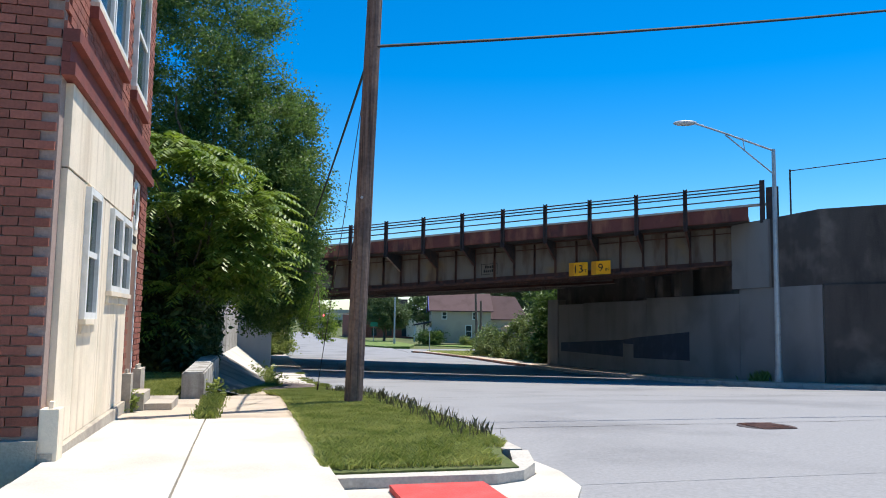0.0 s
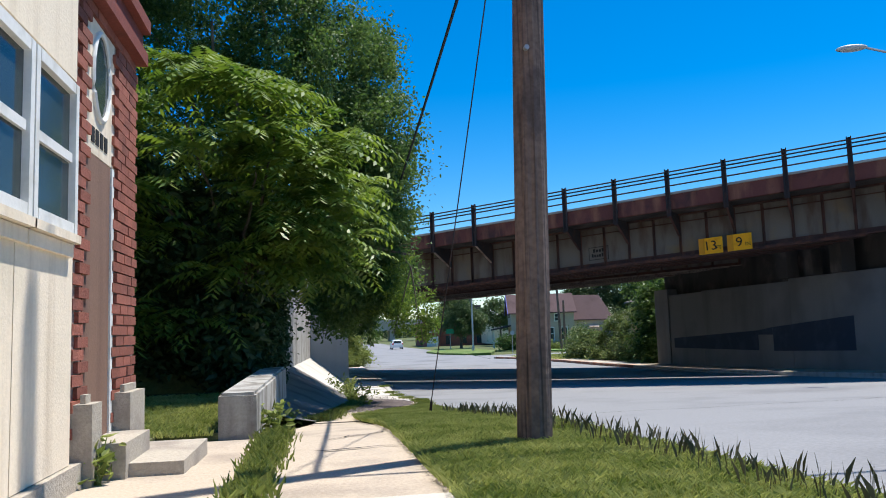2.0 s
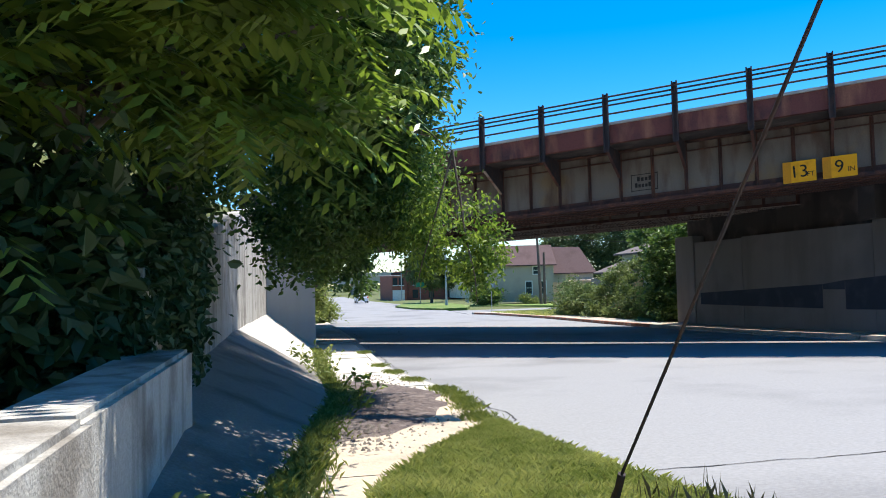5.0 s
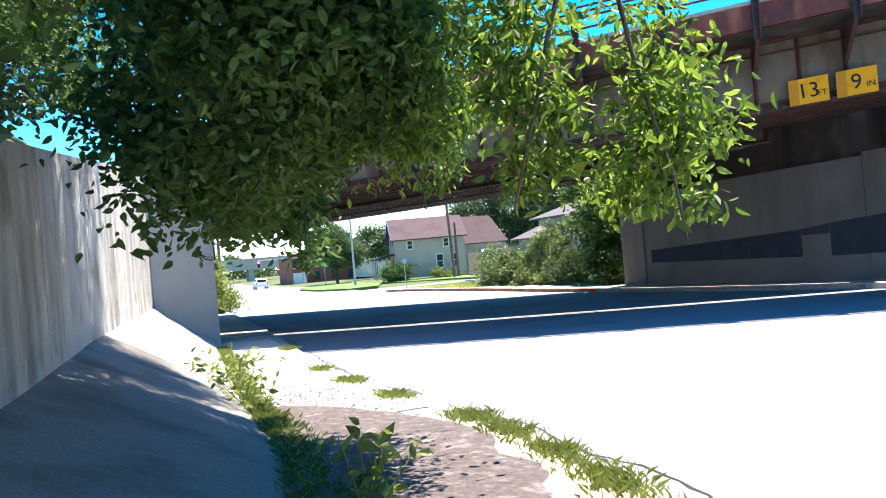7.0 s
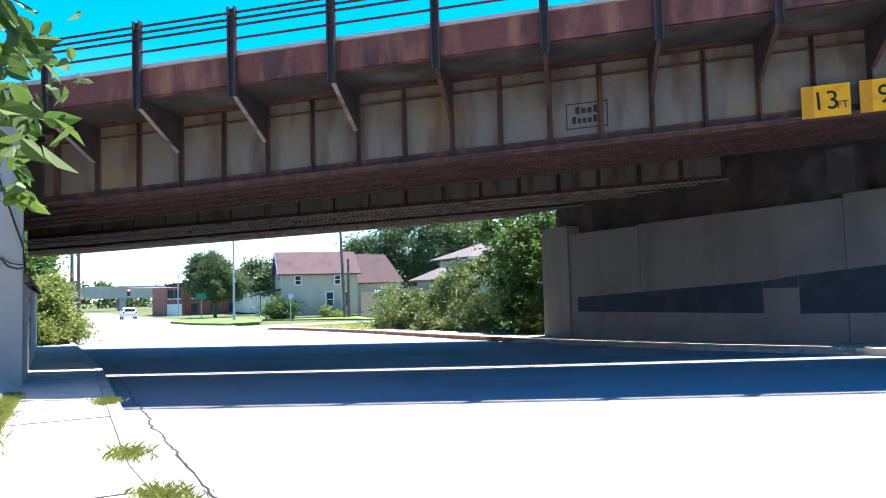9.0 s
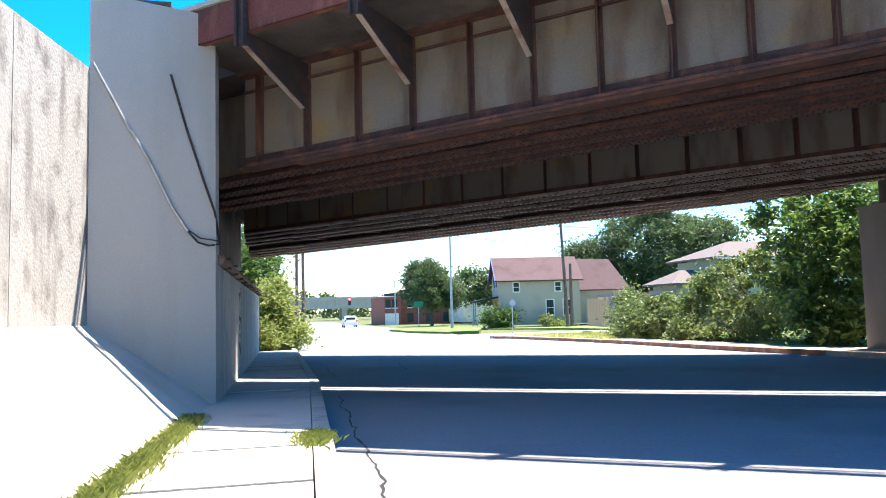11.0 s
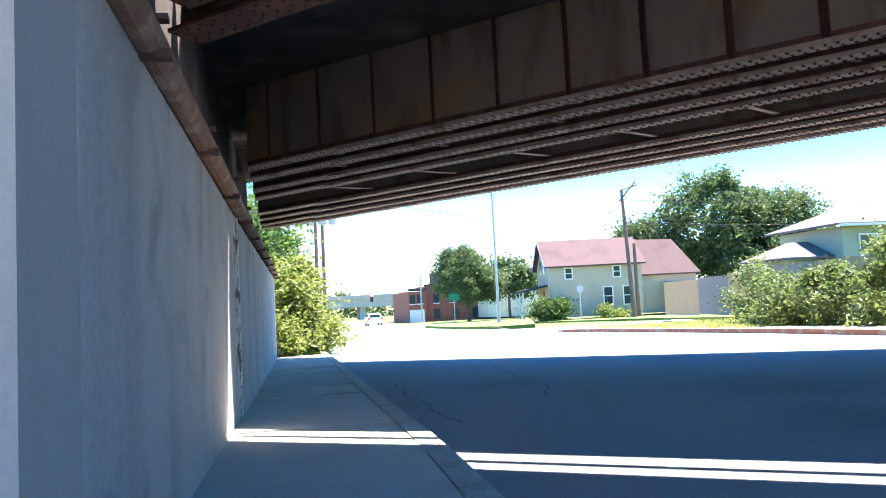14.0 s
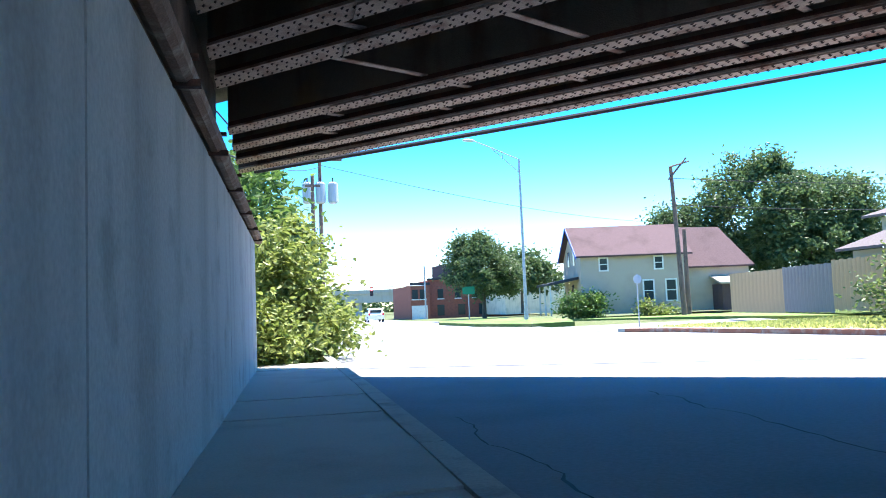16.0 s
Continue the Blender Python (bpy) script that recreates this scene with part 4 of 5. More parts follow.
# ---------------------------------------------------------------- plants
def leaves_mesh(name, centres, length, width, droop=0.4, seed=1, spread=1.0):
    """Small folded leaves, one at each centre."""
    r = np.random.RandomState(seed)
    n_ = len(centres)
    d = r.normal(size=(n_, 3)) * (1, 1, 0.6)
    d[:, 2] -= droop
    d /= np.linalg.norm(d, axis=1, keepdims=True)
    side = np.cross(d, r.normal(size=(n_, 3)))
    side /= np.linalg.norm(side, axis=1, keepdims=True)
    L = (length * r.uniform(0.6, 1.25, n_))[:, None]
    W = L * width
    nrm = np.cross(d, side)
    cup = nrm * W * 0.16
    v = np.stack([centres, centres + d * L * 0.25 + side * W * 0.42 + cup, centres + d * L * 0.6 + side * W * 0.40 + cup, centres + d * L - nrm * W * 0.1,
                  centres + d * L * 0.6 - side * W * 0.40 + cup, centres + d * L * 0.25 - side * W * 0.42 + cup], 1).reshape(-1, 3)
    me = bpy.data.meshes.new(name)
    idx = np.arange(n_) * 6
    me.from_pydata(v.tolist(), [], np.concatenate([np.stack([idx, idx + 1, idx + 2, idx + 3], 1), np.stack([idx, idx + 3, idx + 4, idx + 5], 1)]).tolist())
    return me


def fronds_mesh(name, base, way, length, pairs=9, seed=1):
    """Pinnate leaves: a drooping stalk with pairs of leaflets."""
    r = np.random.RandomState(seed)
    n_ = len(base)
    way = way / np.linalg.norm(way, axis=1, keepdims=True)
    L = (length * r.uniform(0.65, 1.2, n_))[:, None]
    side = np.cross(way, (0, 0, 1.0))
    side /= np.linalg.norm(side, axis=1, keepdims=True) + 1e-6
    out = []
    for k in range(pairs):
        f = 0.18 + 0.82 * k / (pairs - 1)
        p = base + way * L * f
        p[:, 2] -= (L * 0.5 * f ** 2)[:, 0]
        tan = way - np.array((0, 0, 1.0)) * 1.0 * f
        tan /= np.linalg.norm(tan, axis=1, keepdims=True)
        for sg in (-1, 1):
            d = side * sg * 0.88 + tan * 0.45
            d[:, 2] -= 0.28 + 0.2 * r.uniform(size=n_)
            d /= np.linalg.norm(d, axis=1, keepdims=True)
            ll = L * 0.31 * (1.0 - 0.35 * f) * r.uniform(0.85, 1.15, (n_, 1))
            w = tan * ll * 0.19
            out.append(np.stack([p, p + d * ll * 0.4 + w, p + d * ll, p + d * ll * 0.4 - w], 1))
    v = np.stack(out, 1).reshape(-1, 3)
    me = bpy.data.meshes.new(name)
    me.from_pydata([tuple(p) for p in v], [], [(4 * i, 4 * i + 1, 4 * i + 2, 4 * i + 3) for i in range(len(v) // 4)])
    return me


def cloud(ellipsoids, n_, seed, clumps=60, sigma=0.22, shell=0.45):
    """Points gathered in clumps near the skins of ellipsoids (centre, radii, share)."""
    r = np.random.RandomState(seed)
    pts = []
    total = sum(e[2] for e in ellipsoids)
    for c, rad, share in ellipsoids:
        m = int(clumps * share / total) + 4
        u = r.normal(size=(m, 3))
        u /= np.linalg.norm(u, axis=1, keepdims=True)
        cc = np.array(c) + u * np.array(rad) * (r.uniform(shell, 1.0, (m, 1)) ** 0.6)
        k = int(n_ * share / total)
        pick = r.randint(0, m, k)
        sz = r.uniform(0.5, 1.4, m)[pick][:, None]
        pts.append(cc[pick] + r.normal(size=(k, 3)) * sigma * sz * (1, 1, 0.75))
    return np.concatenate(pts)


def clear_way(p, gap=0.95):
    """Keeps the walkway free of leaves."""
    wx_ = np.interp(p[:, 1], [12, 18, 20, 22, 24, 31], [0, 0.12, 0.85, 1.5, 1.93, 1.87])
    wz_ = np.interp(p[:, 1], [12, 18, 24, 31], [0.85, 0.6, 0.2, -0.1])
    near = np.hypot(p[:, 0] - wx_, np.maximum(p[:, 2] - wz_, 0) * 0.9) < gap
    open_ = (p[:, 1] > 24.4) & (p[:, 0] > 0.5) & (p[:, 2] < 3.4)
    low = (p[:, 2] < np.interp(p[:, 1], [12, 20, 24, 40], [0.9, 0.65, 0.55, 2.4])) & (p[:, 0] > -0.95)
    return p[~near & ~low & ~open_]


def limb(bm, a, b, r0, r1, wob=0.15, seed=0, n_=8):
    a, b = Vector(a), Vector(b)
    pts = [a.lerp(b, i / n_) + Vector((noise.noise((seed, i * 0.5, 0)), noise.noise((seed, 4, i * 0.5)), 0)) * wob * min(1, i / 2) for i in range(n_ + 1)]
    tube(bm, pts, [r0 + (r1 - r0) * i / n_ for i in range(n_ + 1)], 9)
    return pts[-1]


# tree of heaven by the low wall
ail = thing("tree_of_heaven", "young tree of heaven with long feathery leaves over the wall", "tree")
bm = bmesh.new()
limb(bm, (-1.35, 17.2, 0.0), (-1.15, 17.0, 2.1), 0.075, 0.05, 0.12, 1)
for i, tip in enumerate(((-1.9, 16.4, 4.0), (-0.5, 16.3, 4.4), (0.2, 17.0, 3.2), (-2.4, 16.6, 3.0), (-0.9, 16.0, 3.3), (0.5, 17.6, 2.7), (-3.4, 16.4, 3.6))):
    limb(bm, (-1.15, 17.0, 1.5 + 0.08 * i), tip, 0.035, 0.012, 0.12, i + 3)
part("trunk", bm, M_BARK, ail)
tips = cloud([((-1.6, 16.4, 3.3), (1.7, 1.1, 1.6), 4), ((-0.35, 17.0, 3.0), (0.95, 1.1, 1.3), 3), ((-3.6, 16.6, 3.0), (1.6, 1.2, 2.0), 2.4), ((0.25, 18.0, 2.6), (0.75, 1.0, 1.0), 1.4), ((-2.0, 17.0, 1.7), (1.6, 0.8, 0.8), 0.8)], 190, 11, 300, 0.1, 0.78)
rr = np.random.RandomState(19)
bases, ways = [], []
for tip in tips:
    turn, count = rr.uniform(0, math.tau), rr.randint(7, 11)
    for k in range(count):
        ang = turn + k * math.tau / count + rr.normal(0, 0.2)
        lift = rr.uniform(-0.05, 0.75)
        bases.append(tip + rr.normal(0, 0.03, 3))
        ways.append((math.cos(ang), math.sin(ang), lift))
bases, ways = np.array(bases), np.array(ways)
keep = ~((bases[:, 0] > -0.75) & (bases[:, 2] < 1.75)) & (bases[:, 0] < 0.75)
part("crown", fronds_mesh("crown", bases[keep], ways[keep], 0.78, 8, 4), M_LEAF, ail)

# broad-leaved tree behind, with hanging boughs
big = thing("mulberry_tree", "large broad-leaved tree arching over the sidewalk with hanging boughs", "tree")
bm = bmesh.new()
limb(bm, (-0.95, 18.9, -0.1), (-1.0, 19.4, 3.2), 0.24, 0.16, 0.15, 21)
for i, tip in enumerate(((-3.2, 20.5, 7.0), (-1.0, 20.5, 8.4), (0.8, 20.6, 5.6), (1.4, 21.4, 3.0), (0.8, 23.2, 2.4), (-0.6, 25.5, 3.4), (-3.8, 22.5, 5.0), (1.9, 20.6, 2.4), (-1.8, 18.6, 6.4))):
    limb(bm, (-1.0, 19.4, 2.6 + 0.12 * (i % 4)), tip, 0.09, 0.02, 0.25, i + 30)
part("trunk", bm, M_BARK, big)
lobes = [((-1.9, 20.5, 7.6), (2.5, 2.4, 3.4), 6), ((-0.3, 20.2, 5.8), (1.7, 2.0, 2.4), 4.5), ((-4.2, 20.5, 5.2), (2.2, 2.6, 3.6), 3.0), ((0.8, 20.8, 3.6), (1.1, 1.6, 1.5), 3.2), ((0.75, 22.0, 1.8), (0.95, 1.4, 1.0), 3.0),
         ((1.4, 22.0, 2.0), (0.5, 1.0, 0.8), 1.4), ((-0.3, 25.6, 3.4), (1.0, 2.6, 0.9), 2.0), ((-2.2, 18.4, 2.6), (2.0, 1.0, 1.7), 2.2), ((1.05, 21.6, 1.8), (0.55, 0.8, 0.9), 1.4), ((1.0, 19.9, 4.6), (0.95, 1.2, 1.0), 2.4),
         # high lobes here, largely unseen, are added to shade the paved slope
         ((1.05, 23.0, 4.7), (1.1, 1.8, 0.6), 2.2), ((1.2, 24.6, 5.2), (1.0, 1.4, 0.5), 1.3), ((1.35, 25.7, 4.7), (0.7, 1.2, 0.45), 2.0), ((0.6, 21.2, 6.4), (1.2, 1.6, 1.2), 2.4), ((1.0, 22.4, 3.3), (0.65, 1.4, 0.45), 2.0),
         ((0.75, 19.9, 3.2), (0.7, 1.0, 0.8), 2.2), ((-3.2, 19.8, 5.6), (2.4, 1.4, 1.6), 2.4), ((-4.8, 18.0, 4.6), (2.4, 1.3, 2.2), 3.0), ((-1.2, 20.4, 9.8), (1.9, 1.8, 2.0), 3.0), ((-3.4, 20.6, 9.0), (1.8, 1.8, 2.4), 2.0), ((-0.8, 19.4, 2.0), (0.35, 0.6, 0.5), 1.0)]
pts = clear_way(cloud(lobes, 300000, 23, 1700, 0.2, 0.55))
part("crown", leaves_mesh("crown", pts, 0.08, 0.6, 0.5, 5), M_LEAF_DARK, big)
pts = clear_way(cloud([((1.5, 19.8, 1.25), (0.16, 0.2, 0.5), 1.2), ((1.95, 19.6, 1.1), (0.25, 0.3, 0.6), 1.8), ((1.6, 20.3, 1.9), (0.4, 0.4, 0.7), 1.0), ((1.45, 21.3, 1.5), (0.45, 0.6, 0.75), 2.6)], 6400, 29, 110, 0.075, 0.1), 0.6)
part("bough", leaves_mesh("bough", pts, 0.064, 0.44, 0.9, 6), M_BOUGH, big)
pts = clear_way(cloud([((1.1, 23.0, 1.25), (0.4, 0.45, 0.4), 1.0), ((1.22, 23.8, 1.35), (0.2, 0.3, 0.8), 2.4), ((1.15, 24.0, 2.4), (0.25, 0.3, 0.6), 1.2)], 3600, 33, 50, 0.09, 0.1), 0.42)
part("bough", leaves_mesh("bough", pts, 0.09, 0.55, 0.9, 7), M_LEAF_DARK, big)
bm = bmesh.new()
for i, (a, b) in enumerate((((1.4, 21.4, 3.0), (1.7, 19.6, 2.1)), ((1.7, 19.6, 2.1), (1.85, 19.35, 0.6)), ((0.8, 23.2, 2.4), (1.2, 23.0, 1.0)), ((1.7, 19.6, 2.1), (1.35, 19.75, 0.8)), ((1.4, 21.4, 3.0), (1.5, 21.3, 0.9)), ((0.8, 23.2, 2.4), (1.15, 24.1, 2.9)), ((1.15, 24.1, 2.9), (1.25, 23.8, 0.8)))):
    limb(bm, a, b, 0.014, 0.005, 0.05, i + 70, 6)
tagged(part("twig", bm, M_BARK, big), kind="stuff")

# ivy and undergrowth against the embankment
under = thing("undergrowth", "bushes and vines coloured for deep shade under the trees on the embankment", "bushes", kind="stuff")
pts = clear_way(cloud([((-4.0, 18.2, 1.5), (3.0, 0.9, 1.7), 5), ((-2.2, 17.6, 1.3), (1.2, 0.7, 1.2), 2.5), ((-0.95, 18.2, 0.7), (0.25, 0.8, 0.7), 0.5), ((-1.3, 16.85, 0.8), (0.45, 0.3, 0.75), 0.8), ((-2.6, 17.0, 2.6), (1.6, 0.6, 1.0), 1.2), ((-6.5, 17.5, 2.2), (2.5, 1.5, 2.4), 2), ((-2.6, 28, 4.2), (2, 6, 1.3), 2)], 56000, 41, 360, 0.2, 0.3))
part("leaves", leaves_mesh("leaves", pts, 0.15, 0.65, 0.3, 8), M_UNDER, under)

ivy = thing("wall_ivy", "ivy coloured for deep shade, hanging over the old wall under the trees", "ivy", kind="stuff")
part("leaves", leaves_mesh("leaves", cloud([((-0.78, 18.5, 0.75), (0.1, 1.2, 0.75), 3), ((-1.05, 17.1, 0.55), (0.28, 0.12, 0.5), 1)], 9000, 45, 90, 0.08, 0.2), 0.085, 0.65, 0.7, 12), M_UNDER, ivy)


def blades(name, label, area, n_, height, seed, z, material=M_GRASS, lean=0.5, width=0.012):
    r = np.random.RandomState(seed)
    p = area(r, n_)
    h = height * r.uniform(0.4, 1.2, len(p))[:, None]
    ang = r.uniform(0, math.tau, len(p))
    d = np.stack([np.cos(ang), np.sin(ang), np.zeros(len(p))], 1)
    s_ = np.stack([-np.sin(ang), np.cos(ang), np.zeros(len(p))], 1) * width * (0.6 + h / height * 0.6)
    zz = np.array([z(x, y) for x, y in p])
    b = np.stack([p[:, 0], p[:, 1], zz], 1)
    mid = b + d * h * lean * 0.25 + np.array((0, 0, 0.62)) * h
    tip = b + d * h * lean * r.uniform(0.5, 1.3, (len(p), 1)) + np.array((0, 0, 1.0)) * h
    v = np.stack([b - s_, b + s_, mid + s_ * 0.7, tip, mid - s_ * 0.7], 1).reshape(-1, 3)
    me = bpy.data.meshes.new(name)
    me.from_pydata([tuple(q) for q in v], [], [(5 * i, 5 * i + 1, 5 * i + 2, 5 * i + 3, 5 * i + 4) for i in range(len(p))])
    return tagged(part(name, me, material), label, "grass", kind="stuff")


def along(edge, y, off):
    return np.stack([np.array([edge(q) for q in y]) + off, y], 1)


def verge_area(r, n_):
    y = r.uniform(5.62, 18.6, n_)
    x = np.array([verge_x(q) for q in y]) - 0.05 + r.uniform(0, 1, n_) * np.array([max(0.05, (kerb_x(q) if q > 6.2 else 2.0) - 0.1 - verge_x(q)) for q in y])
    return np.stack([x, y], 1)


blades("verge_grass", "sunlit unmown grass on the verge between sidewalk and street", verge_area, 130000, 0.055, 51, lambda x, y: walk_z(y) + 0.02 - 0.05 * max(0.0, 1 - (y - 5.56) / 0.6), M_GRASS, 0.9, 0.0028)

blades("verge_edge_grass", "thin seeding grass stalks along the kerb", lambda r, n_: along(kerb_x, r.uniform(6.5, 15.5, n_), -r.uniform(0.12, 0.5, n_)), 900, 0.15, 52, lambda x, y: walk_z(y) + 0.02, M_STALK, 0.3, 0.0007)
blades("lawn_grass", "shaded lawn grass beside the building", lambda r, n_: np.stack([r.uniform(-5.5, -0.95, n_), r.uniform(12.0, 16.4, n_)], 1), 42000, 0.06, 53, lambda x, y: walk_z(12) + 0.05, M_GRASS, 0.8, 0.004)
blades("joint_grass", "grass growing along the sidewalk joint and wall foot", lambda r, n_: np.stack([-0.43 + r.normal(0, 0.06, n_) + 0.0, r.uniform(9.0, 12.6, n_)], 1), 2600, 0.09, 54, lambda x, y: walk_z(y) - 0.01, M_WEED, 0.6, 0.006)
blades("slope_foot_grass", "weedy grass along the foot of the paved slope", lambda r, n_: along(inner_x, 15.6 + 20.5 * r.uniform(0, 1, n_) ** 1.1, r.normal(0, 0.09, n_)), 15000, 0.085, 55, lambda x, y: walk_z(y), M_WEED, 0.8, 0.0035)
blades("kerb_weeds", "tufts of weed along the kerb and gutter", lambda r, n_: along(kerb_x, np.array([19.3, 20.2, 21.0, 21.8, 22.6, 24.6, 26.5, 28.5, 33.6, 33.9])[r.randint(0, 10, n_)] + r.normal(0, 0.2, n_), -0.14 + r.normal(0, 0.08, n_)), 5000, 0.06, 56, lambda x, y: walk_z(y) - 0.01, M_WEED, 1.0, 0.0028)
blades("far_lawn", "sunny lawn before the tan house", lambda r, n_: np.stack([r.uniform(17.2, 27, n_), r.uniform(60, 74, n_)], 1), 9000, 0.12, 57, lambda x, y: walk_z(y) - 0.01, M_GRASS, 0.5, 0.03)
blades("right_weeds", "tufts of weed at the lamp post and kerb", lambda r, n_: np.stack([np.array([19.9, 20.6, 22.0, 23.5, 18.6])[(k := r.randint(0, 5, n_))] + r.normal(0, 0.25, n_), np.array([25.6, 22.6, 20.6, 19.0, 24.6])[k] + r.normal(0, 0.2, n_)], 1), 2500, 0.4, 58, lambda x, y: walk_z(y) - 0.05, M_WEED, 0.5, 0.02)


def weed(x, y, h, seed):
    w = thing("weed_plant", "leafy green weed growing at the slope's foot", "weed", group="weeds along the slope")
    r = np.random.RandomState(seed)
    z = walk_z(y)
    bm = bmesh.new()
    pts = []
    for k in range(6):
        tip = (x + r.normal(0, h * 0.35), y + r.normal(0, h * 0.35), z + h * r.uniform(0.6, 1.0))
        limb(bm, (x, y, z - 0.02), tip, 0.006, 0.003, 0.02, seed + k, 5)
        pts += [np.array((x, y, z)) * (1 - f) + np.array(tip) * f + r.normal(0, 0.03, 3) for f in np.linspace(0.25, 1, 12)]
    part("stem", bm, M_WEED, w)
    part("leaves", leaves_mesh("leaves", np.array(pts), 0.1, 0.5, 0.0, seed), M_WEED, w)


for i, (x, y, h) in enumerate(((0.78, 20.4, 0.45), (0.72, 24.5, 0.55), (0.66, 25.6, 0.7), (0.7, 26.8, 0.6), (0.8, 28.2, 0.5), (-0.6, 30.5, 0.4), (-0.55, 25.0, 0.4), (-0.5, 12.6, 0.3), (-1.3, 9.9, 0.28), (-0.45, 15.6, 0.14))):
    weed(x, y, h, 80 + i)


# ---------------------------------------------------------------- beyond the bridge
def far_tree(name, label, base, height, lobes, n_, leaf, seed, material=M_LEAF_MID, trunk=0.2, clumps=150, sigma=0.5):
    t = thing(name, label, "tree" if trunk else "bush")
    if trunk:
        bm = bmesh.new()
        top = Vector(base) + Vector((0, 0, height * 0.55))
        limb(bm, Vector(base) - Vector((0, 0, 0.2)), top, trunk, trunk * 0.6, 0.1, seed)
        for i, (c, rad, sh) in enumerate(lobes):
            limb(bm, Vector(base) + Vector((0, 0, height * 0.3)), c, trunk * 0.5, 0.03, 0.2, seed + i)
        part("trunk", bm, M_BARK, t)
    else:
        bm = bmesh.new()
        for i, (c, rad, sh) in enumerate(lobes):
            for k in range(5):
                limb(bm, (c[0] + 0.2 * k - 0.4, c[1], c[2] - rad[2]), (c[0] + rad[0] * math.sin(k * 2.1) * 0.7, c[1] + rad[1] * math.cos(k * 2.1) * 0.7, c[2] + rad[2] * 0.5), 0.03, 0.008, 0.1, seed + i * 5 + k, 5)
        part("stems", bm, M_BARK, t)
    part("crown" if trunk else "leaves", leaves_mesh("crown", cloud(lobes, n_, seed, clumps, sigma, 0.4), leaf, 0.6, 0.2, seed), material, t)
    return t


def bush(label, lobes, n_, leaf, seed, material):
    return far_tree("bush", label, (0, 0, 0), 1, lobes, n_, leaf, seed, material, 0, 120, 0.3)


bush("dense dark green bush beside the abutment end", [((20.5, 48.5, 1.2), (1.8, 2.6, 2.6), 3), ((21.5, 50.5, 2.6), (2.2, 3, 2.4), 2.5), ((19.3, 47.6, -0.6), (0.8, 1.6, 1.0), 1)], 16000, 0.24, 101, M_LEAF_DARK)
bush("sunlit tangled weedy bushes behind the kerb", [((19.8, 56, -0.6), (1.6, 5, 1.1), 3), ((21.5, 54, 0.6), (2, 4, 1.5), 3), ((19.6, 61.5, -0.7), (1.3, 2.2, 1.0), 1.5), ((20.6, 64, -0.4), (1.0, 1.4, 1.0), 1.2)], 30000, 0.17, 102, M_BUSH)
bush("bright yellow-green bush at the abutment end", [((2.2, 63.0, 0.0), (0.85, 2.0, 1.5), 3), ((2.9, 64.5, -0.9), (0.9, 2.2, 0.8), 1.5), ((1.9, 60.6, -1.0), (0.5, 0.8, 0.6), 0.6)], 15000, 0.17, 103, M_WEED)
far_tree("tree", "dark green tree rising behind the abutment", (1.0, 74, -1.6), 7, [((1.0, 74, 3.4), (1.6, 2.5, 2.4), 2), ((0, 72, 2.0), (1.5, 2, 2), 1)], 6000, 0.3, 104, M_LEAF_DARK)
far_tree("tree", "round green street tree on the grass island", (18.8, 106, -1.5), 6, [((18.8, 106, 2.3), (3.0, 3.0, 2.2), 3), ((18.2, 106, 4.0), (1.8, 1.8, 1.3), 1.4), ((20.8, 106, 1.6), (1.6, 1.6, 1.2), 1)], 24000, 0.24, 105, M_LEAF_MID, 0.2, 240, 0.4)
far_tree("tree", "big billowing green tree behind the fence", (45, 100, -1.4), 12, [((40.5, 100, 6.0), (4.2, 4.0, 5.0), 4), ((47.5, 100, 5.4), (4.4, 4, 4.6), 4), ((44, 98, 3.0), (6.5, 3, 3.0), 3), ((34.5, 102, 4.8), (2.2, 2.2, 2.2), 1.2)], 60000, 0.34, 106, M_LEAF_MID, 0.4, 380, 0.55)
far_tree("tree", "green tree over the rooftop", (58, 86, -1.4), 13, [((58, 86, 8.5), (4, 4, 4.5), 3), ((55, 87, 6), (2.5, 3, 2.5), 1.2)], 9000, 0.45, 107, M_LEAF_MID, 0.35)
far_tree("tree", "small tree between the houses", (30, 130, -1.6), 7, [((30, 130, 3.4), (3.4, 3, 2.2), 2), ((33, 131, 2.2), (2.5, 2.5, 1.6), 1)], 5000, 0.5, 108, M_LEAF_MID)
woods = thing("far_woods", "line of distant trees beyond the far viaduct", "woods", kind="stuff")
part("crowns", leaves_mesh("crowns", cloud([((x, 330 + 10 * math.sin(x), 1.5 + 2.5 * math.sin(x * 0.13)), (12, 6, 4.5), 1) for x in range(-80, 260, 14)], 26000, 111, 500, 1.6, 0.3), 1.3, 0.7, 0.1, 111), M_LEAF_MID, woods)

# tan two-storey house
HA, HB = Vector((22.9, 95.0, 0)), Vector((30.3, 93.6, 0))
hd = (HB - HA).normalized()
hn = Vector((-hd.y, hd.x, 0))
hmap = lambda p: HA + hd * p[0] + hn * p[1] + Vector((0, 0, p[2]))
HL, HW, HG, HE, HR = (HB - HA).length, 6.4, -1.6, 2.6, 4.75
house = thing("tan_house", "tan two-storey house with a red-brown gable roof and blue trim", "house")
bm = bmesh.new()
v = [bm.verts.new(hmap(p)) for p in ((0, 0, HG), (HL, 0, HG), (HL, HW, HG), (0, HW, HG), (0, 0, HE), (HL, 0, HE), (HL, HW, HE), (0, HW, HE), (0, HW / 2, HR - 0.1), (HL, HW / 2, HR - 0.1))]
for q in ((0, 1, 5, 4), (1, 2, 6, 9, 5), (2, 3, 7, 6), (3, 0, 4, 8, 7), (0, 3, 2, 1)):
    bm.faces.new([v[i] for i in q])
part("wall", bm, M_SIDING, house)


